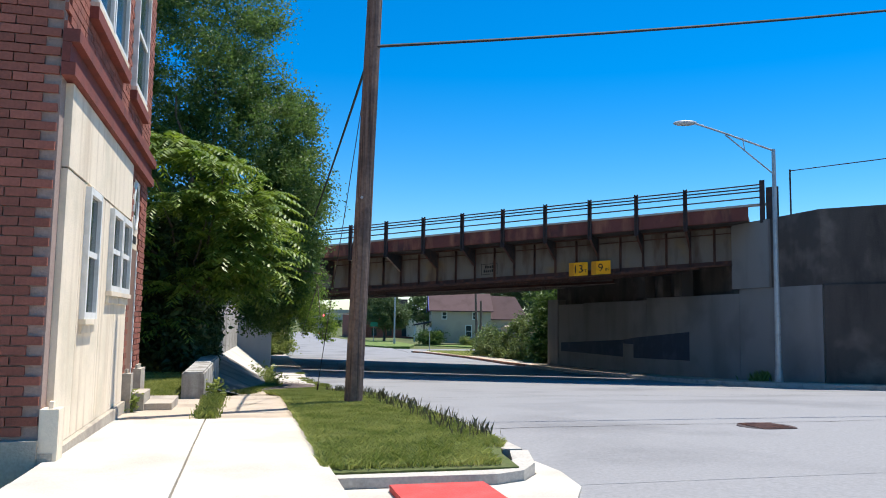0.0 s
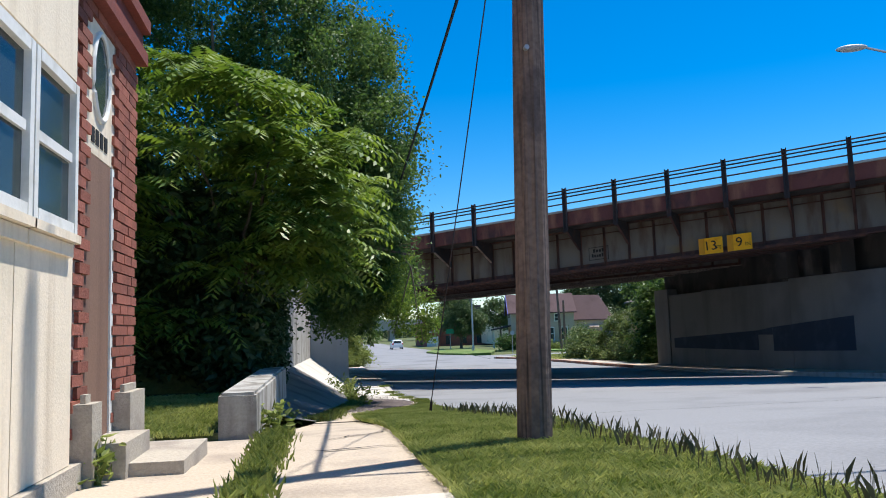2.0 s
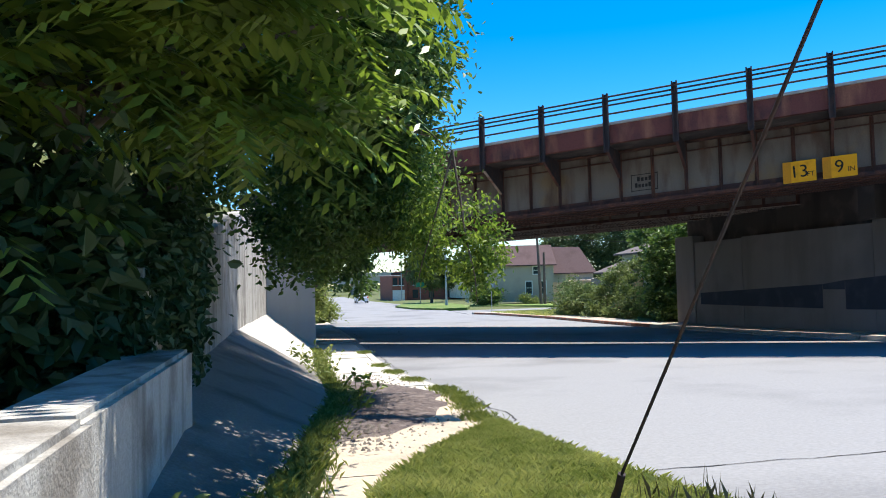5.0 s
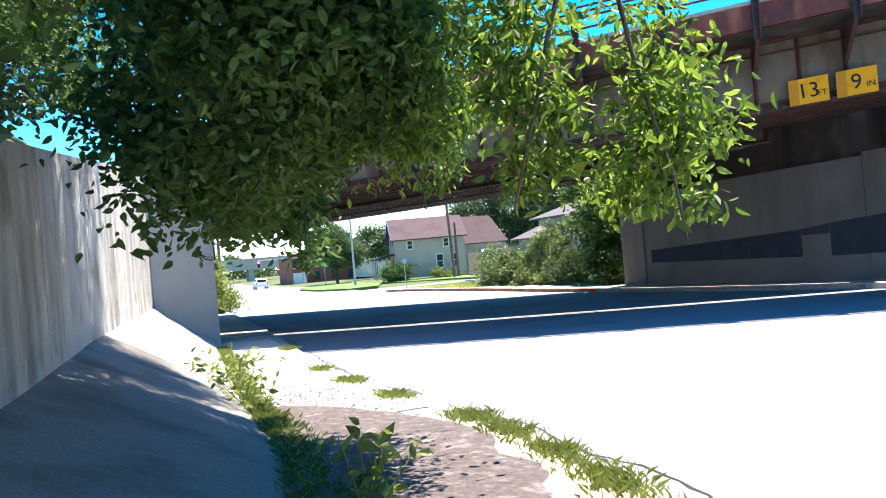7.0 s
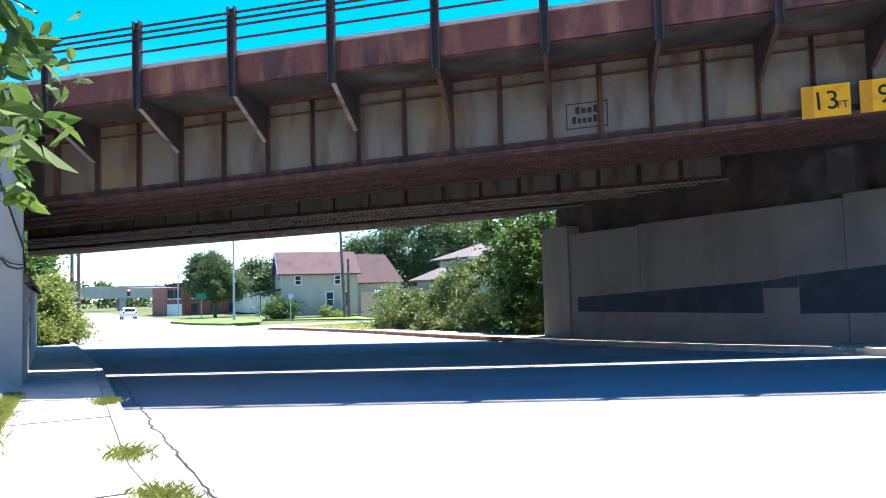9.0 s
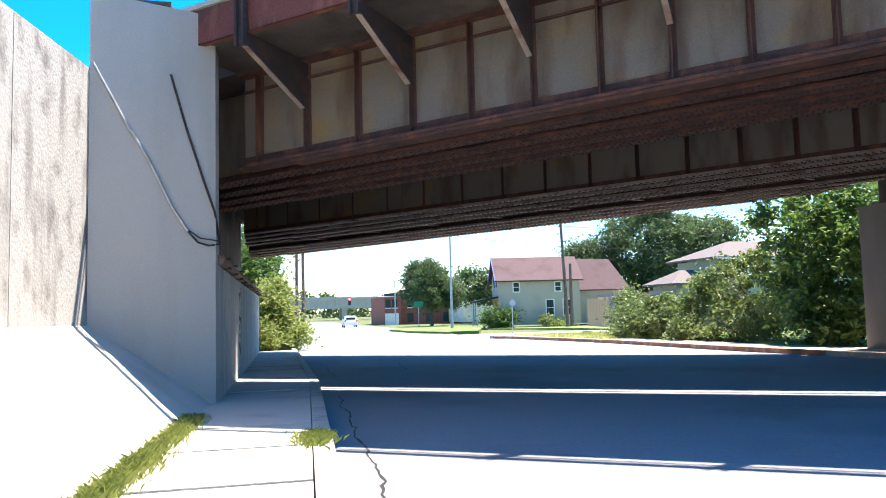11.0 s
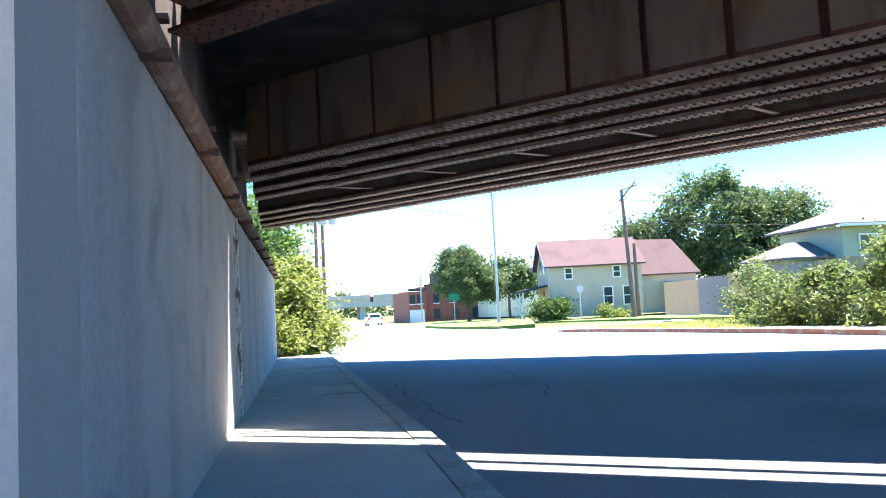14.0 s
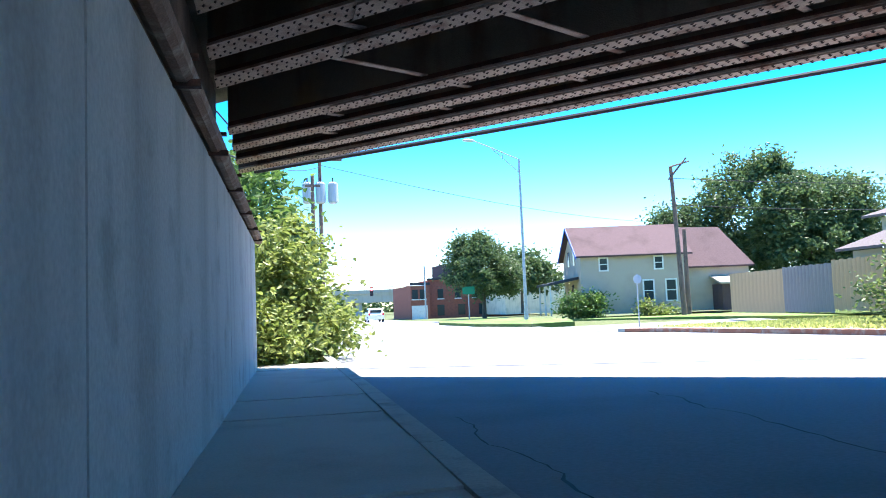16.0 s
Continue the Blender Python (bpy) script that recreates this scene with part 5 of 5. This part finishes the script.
def roof_slab(a, b, c, d, th=0.12):
    bm = bmesh.new()
    lo, hi = [bm.verts.new(hmap(p)) for p in (a, b, c, d)], [bm.verts.new(hmap(p) + Vector((0, 0, th))) for p in (a, b, c, d)]
    bm.faces.new(lo), bm.faces.new(hi)
    for i in range(4):
        bm.faces.new((lo[i], lo[(i + 1) % 4], hi[(i + 1) % 4], hi[i]))
    return bm


part("roof", roof_slab((-0.35, -0.35, HE - 0.2), (HL + 0.3, -0.35, HE - 0.2), (HL + 0.3, HW / 2, HR), (-0.35, HW / 2, HR)), M_ROOF, house)
part("roof", roof_slab((-0.35, HW + 0.35, HE - 0.2), (HL + 0.3, HW + 0.35, HE - 0.2), (HL + 0.3, HW / 2 + 0.01, HR), (-0.35, HW / 2 + 0.01, HR)), M_ROOF, house)
M_BLUETRIM = mat("blue fascia paint", (0.06, 0.09, 0.4), 0.6, bump=0)
part("bargeboard", roof_slab((-0.42, -0.35, HE - 0.3), (-0.36, -0.35, HE - 0.3), (-0.36, HW / 2, HR - 0.06), (-0.42, HW / 2, HR - 0.06), 0.2), M_BLUETRIM, house)
part("bargeboard", roof_slab((-0.42, HW + 0.35, HE - 0.3), (-0.36, HW + 0.35, HE - 0.3), (-0.36, HW / 2 + 0.01, HR - 0.06), (-0.42, HW / 2 + 0.01, HR - 0.06), 0.2), M_BLUETRIM, house)
part("annex", boxes((HL, HL + 4.6, 0.6, HW + 1, HG, 1.5), f=hmap), M_SIDING, house)
part("annex_roof", roof_slab((HL, 0.25, 1.42), (HL + 4.9, 0.25, 1.42), (HL + 3.6, HW / 2, 4.4), (HL, HW / 2, 4.5)), M_ROOF, house)
part("shed", boxes((HL + 1.9, HL + 4.4, -1.2, 0.58, HG, 0.2), f=hmap), M_ROOF, house)
part("shed_roof", roof_slab((HL + 1.7, -1.5, 0.2), (HL + 4.6, -1.5, 0.2), (HL + 4.6, 0.6, 0.75), (HL + 1.7, 0.6, 0.75)), M_SIDING, house)


def house_window(s, z, w, h):
    g = part("window", boxes((s - w / 2, s + w / 2, -0.03, -0.005, z, z + h), f=hmap), M_GLASS, house)
    for a in ((s - w / 2 - 0.1, s - w / 2, -0.06, -0.005, z - 0.1, z + h + 0.1), (s + w / 2, s + w / 2 + 0.1, -0.06, -0.005, z - 0.1, z + h + 0.1), (s - w / 2, s + w / 2, -0.06, -0.005, z + h, z + h + 0.1), (s - w / 2, s + w / 2, -0.06, -0.005, z - 0.1, z), (s - w / 2, s + w / 2, -0.045, -0.005, z + h / 2 - 0.03, z + h / 2 + 0.03)):
        part("window_frame", boxes(a, f=hmap), M_WHITE, g)


for s, z, w, h in ((1.6, 1.5, 0.5, 0.8), (5.5, 1.5, 0.5, 0.8), (4.7, -0.75, 0.65, 1.4), (6.3, -0.75, 0.65, 1.4)):
    house_window(s, z, w, h)
for y, z in ((2.2, 2.0), (4.2, 2.0), (3.0, -0.5)):
    part("gable_window", boxes((-0.04, 0.0, y - 0.3, y + 0.3, z, z + 1.1), f=hmap), M_GLASS, house)
part("porch_roof", roof_slab((-2.2, 0.8, 0.55), (-0.02, 0.8, 0.95), (-0.02, HW, 0.95), (-2.2, HW, 0.55), 0.18), M_DARKROOF, house)
for y in (1.0, 3.4, 5.9):
    part("porch_post", boxes((-2.1, -2.0, y, y + 0.1, HG, 0.58), f=hmap), M_WHITE, house)
bush("dark clipped shrub at the porch", [(tuple(hmap((-0.6, -0.8, -1.0))), (1.2, 0.9, 0.9), 2), (tuple(hmap((0.6, -0.9, -0.9))), (0.7, 0.6, 0.9), 1)], 4000, 0.22, 121, M_LEAF_DARK)
bush("flowering shrub by the house wall", [(tuple(hmap((4.2, -1.0, -1.3))), (0.5, 0.4, 0.6), 1), (tuple(hmap((5.4, -1.2, -1.5))), (0.9, 0.4, 0.3), 1)], 1500, 0.18, 122, M_WEED)

fence = thing("board_fence", "tall board fence of tan and grey panels behind the lawn", "fence")
fpts = [Vector(p) for p in ((25.7, 81.4, -1.5), (24.95, 76.0, -1.45), (24.4, 72.1, -1.35), (23.9, 68.2, -1.25), (23.3, 64, -1.25), (22.7, 60, -1.25), (22.1, 56, -1.25))]
for i, (a, b) in enumerate(zip(fpts, fpts[1:])):
    d = b - a
    n_ = 14
    pan = part("panel", boxes((-0.03, 0.0, 0, d.length, 0.3, 0.38), (-0.03, 0.0, 0, d.length, 1.6, 1.68)), M_FENCE, fence)
    pan.matrix_basis = Matrix.Translation(a) @ Matrix.Rotation(math.atan2(d.y, d.x) - math.pi / 2, 4, "Z")
    w = d.length / n_
    bmb = finish(boxes((0.0, 0.025, 0.006, w - 0.006, 0.0, 2.05)), "board")
    bmb.materials.append(M_FENCE_GREY if i in (1, 3) else M_FENCE)
    for k in range(n_):
        o = part("board", bmb, None, pan)
        o.location = (0.001 - 0.027 * 0, k * w, 0.02 * math.sin(k * 3.1 + i))

green = thing("hip_roof_house", "grey-green house with a shallow hip roof behind the bushes", "house")
M_SAGE = mat("grey green siding", (0.30, 0.33, 0.27), 0.85, grain=0.05, bump=0.1)
part("wall", boxes((30.0, 40, 70.4, 75.4, -1.5, 2.8)), M_SAGE, green)
part("wall", boxes((27.6, 29.98, 71.5, 74.6, -1.5, 1.2)), M_SAGE, green)
for nm, q in (("roof", [(29.4, 69.8, 2.8), (40.6, 69.8, 2.8), (37, 72.8, 4.0), (32.4, 72.8, 4.0)]), ("roof", [(29.4, 69.8, 2.8), (32.4, 72.8, 4.0), (32.4, 73, 4.0), (29.4, 76, 2.8)]), ("roof", [(27.0, 71.0, 1.2), (29.98, 71.0, 1.2), (29.98, 73, 2.1), (28.8, 73, 2.1)]), ("roof", [(27.0, 71.0, 1.2), (28.8, 73, 2.1), (28.8, 73.2, 2.1), (27.0, 75, 1.2)])):
    bm = bmesh.new()
    lo, hi = [bm.verts.new(p) for p in q], [bm.verts.new((p[0], p[1], p[2] + 0.12)) for p in q]
    bm.faces.new(lo), bm.faces.new(hi)
    for i in range(4):
        bm.faces.new((lo[i], lo[(i + 1) % 4], hi[(i + 1) % 4], hi[i]))
    part(nm, bm, M_ROOF_GREY, green)
part("gutter", boxes((29.4, 40.6, 69.72, 69.79, 2.74, 2.86)), M_WHITE, green)
for x in (31.0, 32.1):
    w = part("window", boxes((x, x + 0.8, 70.35, 70.39, 1.4, 2.3)), M_GLASS, green)
    part("window_frame", boxes((x - 0.08, x, 70.33, 70.39, 1.32, 2.38)), M_WHITE, w)
    part("window_frame", boxes((x + 0.8, x + 0.88, 70.33, 70.39, 1.32, 2.38)), M_WHITE, w)
    part("window_frame", boxes((x, x + 0.8, 70.33, 70.39, 2.3, 2.38)), M_WHITE, w)

# grass island, poles and signs
bm = bmesh.new()
prism(bm, [(12.4, 94), (13.0, 87), (15.2, 83.5), (17.8, 84), (19.4, 89), (20.5, 110), (16, 110)], -2.0, lambda x, y: walk_z(y) + 0.02)
tagged(part("ground_island", bm, mat("island turf", (0.11, 0.17, 0.04), 0.95, spots=(0.2, 0.22, 0.08), spot_scale=1.0, grain=0.3, bump=0.5)), "grassy traffic island", "island", kind="structure")
bm = bmesh.new()
prism(bm, [(17.08, 46), (27, 46), (27, 86), (20, 95), (34, 93), (34, 84), (30, 84), (30, 46)][:4] + [(36, 100), (36, 46)], -2.3, lambda x, y: walk_z(min(y, 74)) - 0.02)
tagged(part("ground_far_lawn", bm, mat("sunny lawn", (0.13, 0.20, 0.045), 0.95, spots=(0.22, 0.24, 0.09), spot_scale=0.8, grain=0.3, grain_scale=15, bump=0.5)), "sunny lawn before the fence", "lawn", kind="structure")
bm = bmesh.new()
prism(bm, [(17.1, 46), (18.0, 46), (18.0, 73), (16.2, 75.2), (15.9, 74.6), (17.1, 72)], -2.3, lambda x, y: walk_z(y) + 0.005)
tagged(part("pavement_far", bm, M_PAVE), "pale sidewalk behind the red kerb", "sidewalk", kind="structure")


def wood_pole(x, y, z, h, label, arm=0.0, lean=0.0):
    p = thing("utility_pole", label, "utility pole")
    part("shaft", tube(bmesh.new(), [(x, y, z - 0.2), (x + lean, y, z + h)], [0.17, 0.11], 10), M_WOODPOLE, p)
    if arm:
        part("crossarm", boxes((x + lean - arm, x + lean + arm, y - 0.16, y - 0.04, z + h - 0.75, z + h - 0.6)), M_WOODPOLE, p)
        for k in (-1, -0.6, 0.6, 1):
            part("insulator", tube(bmesh.new(), [(x + lean + k * arm * 0.95, y - 0.1, z + h - 0.6), (x + lean + k * arm * 0.95, y - 0.1, z + h - 0.4)], [0.05, 0.03], 8), M_TRANS, p)
    return p


lp = wood_pole(5.0, 95, -1.6, 11.6, "wooden utility pole carrying grey transformers", 1.45)
for dx in (-0.85, 0.8, 0.0):
    t = part("transformer", tube(bmesh.new(), [(5.0 + dx, 94.7, 6.4), (5.0 + dx, 94.7, 6.5), (5.0 + dx, 94.7, 7.7), (5.0 + dx, 94.7, 7.8)], [0.25, 0.33, 0.33, 0.2], 14), M_TRANS, lp)
    part("bushing", tube(bmesh.new(), [(5.0 + dx, 94.7, 7.8), (5.0 + dx, 94.7, 8.1)], 0.05, 6), M_DARKSTEEL, t)
wood_pole(4.35, 92, -1.6, 9.4, "shorter dark utility pole beside the transformer pole", 0.45)
rp = wood_pole(26.9, 88.4, -1.5, 9.1, "dark wooden utility pole leaning by the tan house", 0.0, -0.35)
part("side_arm", tube(bmesh.new(), [(26.3, 88.3, 6.8), (27.6, 88.3, 8.2)], 0.06, 6), M_WOODPOLE, rp)
part("side_arm", tube(bmesh.new(), [(26.4, 88.3, 7.6), (27.8, 88.3, 8.0)], 0.06, 6), M_WOODPOLE, rp)
wood_pole(27.5, 88.9, -1.5, 5.2, "short grey wooden pole", 0.0, 0.0)
for i, (a, b, dr, r) in enumerate((((1.55, 62.6, 2.72), (30, 46.5, 5.2), 0.12, 0.05), ((5.0, 95, 8.9), (0.5, 61, 3.0), 0.4, 0.02), ((5.0, 95, 9.0), (60, 140, 9.5), 1.2, 0.02), ((4.35, 92, 6.0), (0.5, 66, 5.0), 0.3, 0.025), ((26.6, 88.3, 6.9), (60, 80, 6.0), 0.6, 0.02), ((26.6, 88.3, 5.2), (60, 82, 4.4), 0.5, 0.02))):
    c = thing("overhead_cable", "dark overhead cable beyond the bridge", "cable", group="overhead cables")
    part("cable", tube(bmesh.new(), sag(a, b, dr), r, 6), M_CABLE, c)

red = thing("red_brick_shop", "red brick two-storey shop with a dark cornice", "building")
part("wall", boxes((18.3, 33, 150, 165, -2.4, 3.1)), M_BRICK, red)
part("wall", boxes((15.6, 18.28, 149, 165, -2.4, 2.4)), M_BRICK, red)
part("cornice", boxes((15.5, 18.3, 148.8, 149.0, 2.4, 2.75), (18.2, 33.1, 149.7, 150.0, 3.1, 3.35)), M_DARKROOF, red)
part("attic", boxes((21, 27, 152, 160, 3.1, 5.4), (24.5, 25.3, 153, 154, 5.4, 6.8)), M_DARKROOF, red)
part("shopfront", boxes((15.7, 17.9, 148.9, 149.0, -2.3, -0.4)), M_WHITE, red)
for x in (16.2, 17.3, 20, 22.5, 25, 28, 31):
    w = part("window", boxes((x - 0.4, x + 0.4, 148.92 if x < 18 else 149.92, 149.0 if x < 18 else 150.0, 0.5, 1.8)), M_GLASS, red)
    part("window_sill", boxes((x - 0.5, x + 0.5, 148.85 if x < 18 else 149.85, 148.92 if x < 18 else 149.92, 0.35, 0.5)), M_WHITE, red)
for x in (20, 23, 26, 29):
    part("window", boxes((x - 0.5, x + 0.5, 149.93, 150.0, -1.9, -0.4)), M_GLASS, red)
red.location = (4.6, 0, 0)
cream = thing("cream_house", "cream gabled house far behind the street lamp", "house")
part("wall", boxes((31, 42, 140, 150, -2, 2.2)), M_STUCCO, cream)
bm = bmesh.new()
v = [bm.verts.new(p) for p in ((30.6, 139.6, 2.2), (42.4, 139.6, 2.2), (42.4, 150.4, 2.2), (30.6, 150.4, 2.2), (30.6, 145, 4.6), (42.4, 145, 4.6))]
for q in ((0, 1, 5, 4), (2, 3, 4, 5), (0, 4, 3), (1, 2, 5), (0, 3, 2, 1)):
    bm.faces.new([v[i] for i in q])
part("roof", bm, M_TRANS, cream)
viaduct = thing("far_viaduct", "grey concrete viaduct crossing the far street", "bridge")
part("beam", boxes((-60, 40, 240, 250, 1.0, 3.2)), M_CONC, viaduct)
part("parapet", boxes((-60, 40, 239.6, 239.95, 3.2, 4.2)), M_CONC, viaduct)
for x in range(-50, 40, 18):
    part("pier", boxes((x, x + 1.6, 241, 249, -2.5, 1.0)), M_CONC, viaduct)

signal = thing("traffic_signal", "traffic signal showing red over the far junction", "traffic light")
part("mast", tube(bmesh.new(), [(20.5, 140, -2), (20.5, 140, 4.6)], 0.1, 8), M_GALV, signal)
part("head", boxes((13.5, 13.9, 139.8, 140, 1.0, 2.1)), M_DARKSTEEL, signal)
part("arm", tube(bmesh.new(), [(20.5, 140, 2.1), (13.6, 140, 2.15)], 0.05, 8), M_GALV, signal)
m = bpy.data.materials.new("red signal lamp")
m.use_nodes = True
m.node_tree.nodes["Principled BSDF"].inputs["Emission Color"].default_value = (1, 0.03, 0.02, 1)
m.node_tree.nodes["Principled BSDF"].inputs["Emission Strength"].default_value = 4
part("lens", tube(bmesh.new(), [(13.7, 139.79, 1.85), (13.7, 139.74, 1.85)], 0.17, 12), m, signal)
gs = thing("street_sign", "green street sign on a thin post", "sign")
part("post", tube(bmesh.new(), [(17.0, 104, -1.8), (17.0, 104, 0.9)], 0.04, 6), M_GALV, gs)
part("plate", boxes((16.5, 17.5, 103.93, 103.96, 0.3, 0.9)), M_GREEN, gs)
ss = thing("stop_sign", "round sign seen edge-on on a thin post at the corner", "sign")
part("post", tube(bmesh.new(), [(18.6, 78, -1.9), (18.6, 78, 0.6)], 0.03, 6), M_GALV, ss)
part("plate", tube(bmesh.new(), [(18.6, 77.95, 0.35), (18.6, 77.93, 0.35)], 0.22, 8), M_TRANS, ss)


def car(x, y, z, yaw):
    c = thing("car", "white hatchback waiting far along the street", "car")
    c.matrix_basis = pose(x, y, z, 0, 0, yaw)
    bm = bmesh.new()
    prof = [(-2.0, 0.3), (-2.05, 0.8), (-1.9, 1.0), (-1.5, 1.45), (0.1, 1.5), (0.9, 1.0), (1.9, 0.85), (2.05, 0.5), (2.0, 0.3)]
    l_, r_ = [bm.verts.new((-0.85 if q < 1.2 else -0.66, p, q)) for p, q in prof], [bm.verts.new((0.85 if q < 1.2 else 0.66, p, q)) for p, q in prof]
    bm.faces.new(l_), bm.faces.new(r_)
    for i in range(len(prof)):
        j = (i + 1) % len(prof)
        bm.faces.new((l_[i], l_[j], r_[j], r_[i]))
    body = part("body", bm, M_CAR, c)
    part("rear_window", boxes((-0.6, 0.6, -1.93, -1.6, 1.02, 1.32)), M_GLASS, c)
    for s in (-1, 1):
        part("tail_light", boxes((s * 0.74 - 0.1, s * 0.74 + 0.1, -2.07, -1.95, 0.75, 1.0)), M_REDLAMP, c)
        part("side_window", boxes((s * 0.78 - 0.03, s * 0.78 + 0.03, -1.2, 0.4, 1.02, 1.36)), M_GLASS, c)
        for y_ in (-1.3, 1.3):
            w = part("wheel", tube(bmesh.new(), [(s * 0.7, y_, 0.31), (s * 0.87, y_, 0.31)], 0.31, 16), M_TYRE, c)
            part("rim", tube(bmesh.new(), [(s * 0.86, y_, 0.31), (s * 0.885, y_, 0.31)], 0.19, 12), M_GALV, w)


car(12.4, 128, road_z(128), 0)

# plants on the right-hand retaining wall
bush("sunlit weeds sprouting from the retaining wall top", [((23.6, 18.9, 4.9), (0.9, 0.5, 0.6), 2), ((26.5, 17.0, 4.4), (1.5, 0.6, 0.7), 2), ((30, 15.2, 4.6), (2, 0.8, 0.9), 2), ((24.8, 17.6, 3.0), (0.5, 0.3, 0.4), 0.5)], 7000, 0.16, 131, M_WEED)


# ---------------------------------------------------------------- cracks and litter
def ribbon(bm, pts, w):
    prev = None
    for i, (x, y, z) in enumerate(pts):
        a, b = pts[max(i - 1, 0)], pts[min(i + 1, len(pts) - 1)]
        d = Vector((b[0] - a[0], b[1] - a[1], 0)).normalized()
        ww = w * (0.5 + abs(noise.noise((x * 3, y * 3, 1))) * 1.6)
        q = [bm.verts.new((x - d.y * ww, y + d.x * ww, z)), bm.verts.new((x + d.y * ww, y - d.x * ww, z))]
        if prev:
            bm.faces.new((prev[0], prev[1], q[1], q[0]))
        prev = q


bm = bmesh.new()
wig = lambda u, k, a: a * noise.noise((u * 0.9, k, 0)) + 0.4 * a * noise.noise((u * 4.0, k, 5))
ribbon(bm, [(kerb_x(y) + 0.32 + wig(y, 1, 0.12), y, road_z(y) + 0.004) for y in span(20, 40, 0.15)], 0.012)
ribbon(bm, [(kerb_x(y) + 0.55 + wig(y, 3, 0.15), y, road_z(y) + 0.004) for y in span(44, 52, 0.15)], 0.01)
ribbon(bm, [(x, 8.9 + wig(x, 2, 0.12), road_z(8.9 + wig(x, 2, 0.12)) + 0.004) for x in span(2.4, 14, 0.2)], 0.01)
ribbon(bm, [(x, 17.0 + wig(x, 7, 0.2), road_z(17.0 + wig(x, 7, 0.2)) + 0.004) for x in span(2.0, 15, 0.2)], 0.008)
ribbon(bm, [(kerb_x(y) + 2.6 + wig(y, 9, 0.3) + 0.12 * (y - 48), y, road_z(y) + 0.004) for y in span(46, 53, 0.2)], 0.012)
tagged(part("road_cracks", bm, M_BLACK), "dark cracks wandering along gutter and asphalt", "crack", kind="stuff")
bm = bmesh.new()
for x0, y0, dx, dy in ((-0.1, 10.9, 0.7, 0.1), (0.0, 11.6, 0.5, 0.4), (0.7, 21.5, 0.8, 0.5), (1.6, 29.5, 0.6, 0.1)):
    ribbon(bm, [(x0 + dx * u + wig(u * 3, x0, 0.08), y0 + dy * u + wig(u * 3, y0, 0.1), walk_z(y0 + dy * u) + 0.012) for u in span(0, 1, 0.08)], 0.012)
tagged(part("sidewalk_cracks", bm, M_BLACK), "dark cracks in the old sidewalk slabs", "crack", kind="stuff")
r = np.random.RandomState(77)
v, f_ = [], []
for i in range(1600):
    y = r.uniform(17.5, 26)
    x = inner_x(y) + abs(r.normal(0, 0.55))
    if x > kerb_x(y) + 0.8:
        continue
    h = r.uniform(0.006, 0.02)
    z = (walk_z(y) if x < kerb_x(y) else road_z(y)) + (0.03 if x < inner_x(y) + 0.6 and y < 23.5 else 0)
    k = len(v)
    v += [(x - h, y - h, z), (x + h, y - h * 0.6, z), (x + h * 0.7, y + h, z), (x - h * 0.8, y + h * 0.8, z), (x, y, z + h * 1.2)]
    f_ += [(k, k + 1, k + 4), (k + 1, k + 2, k + 4), (k + 2, k + 3, k + 4), (k + 3, k, k + 4)]
me = bpy.data.meshes.new("pebbles")
me.from_pydata(v, [], f_)
tagged(part("pebbles", me, mat("pebble grit", (0.2, 0.17, 0.14), 0.9, per_island=0.5, bump=0)), "loose grit and pebbles on the sidewalk", "gravel", kind="stuff")
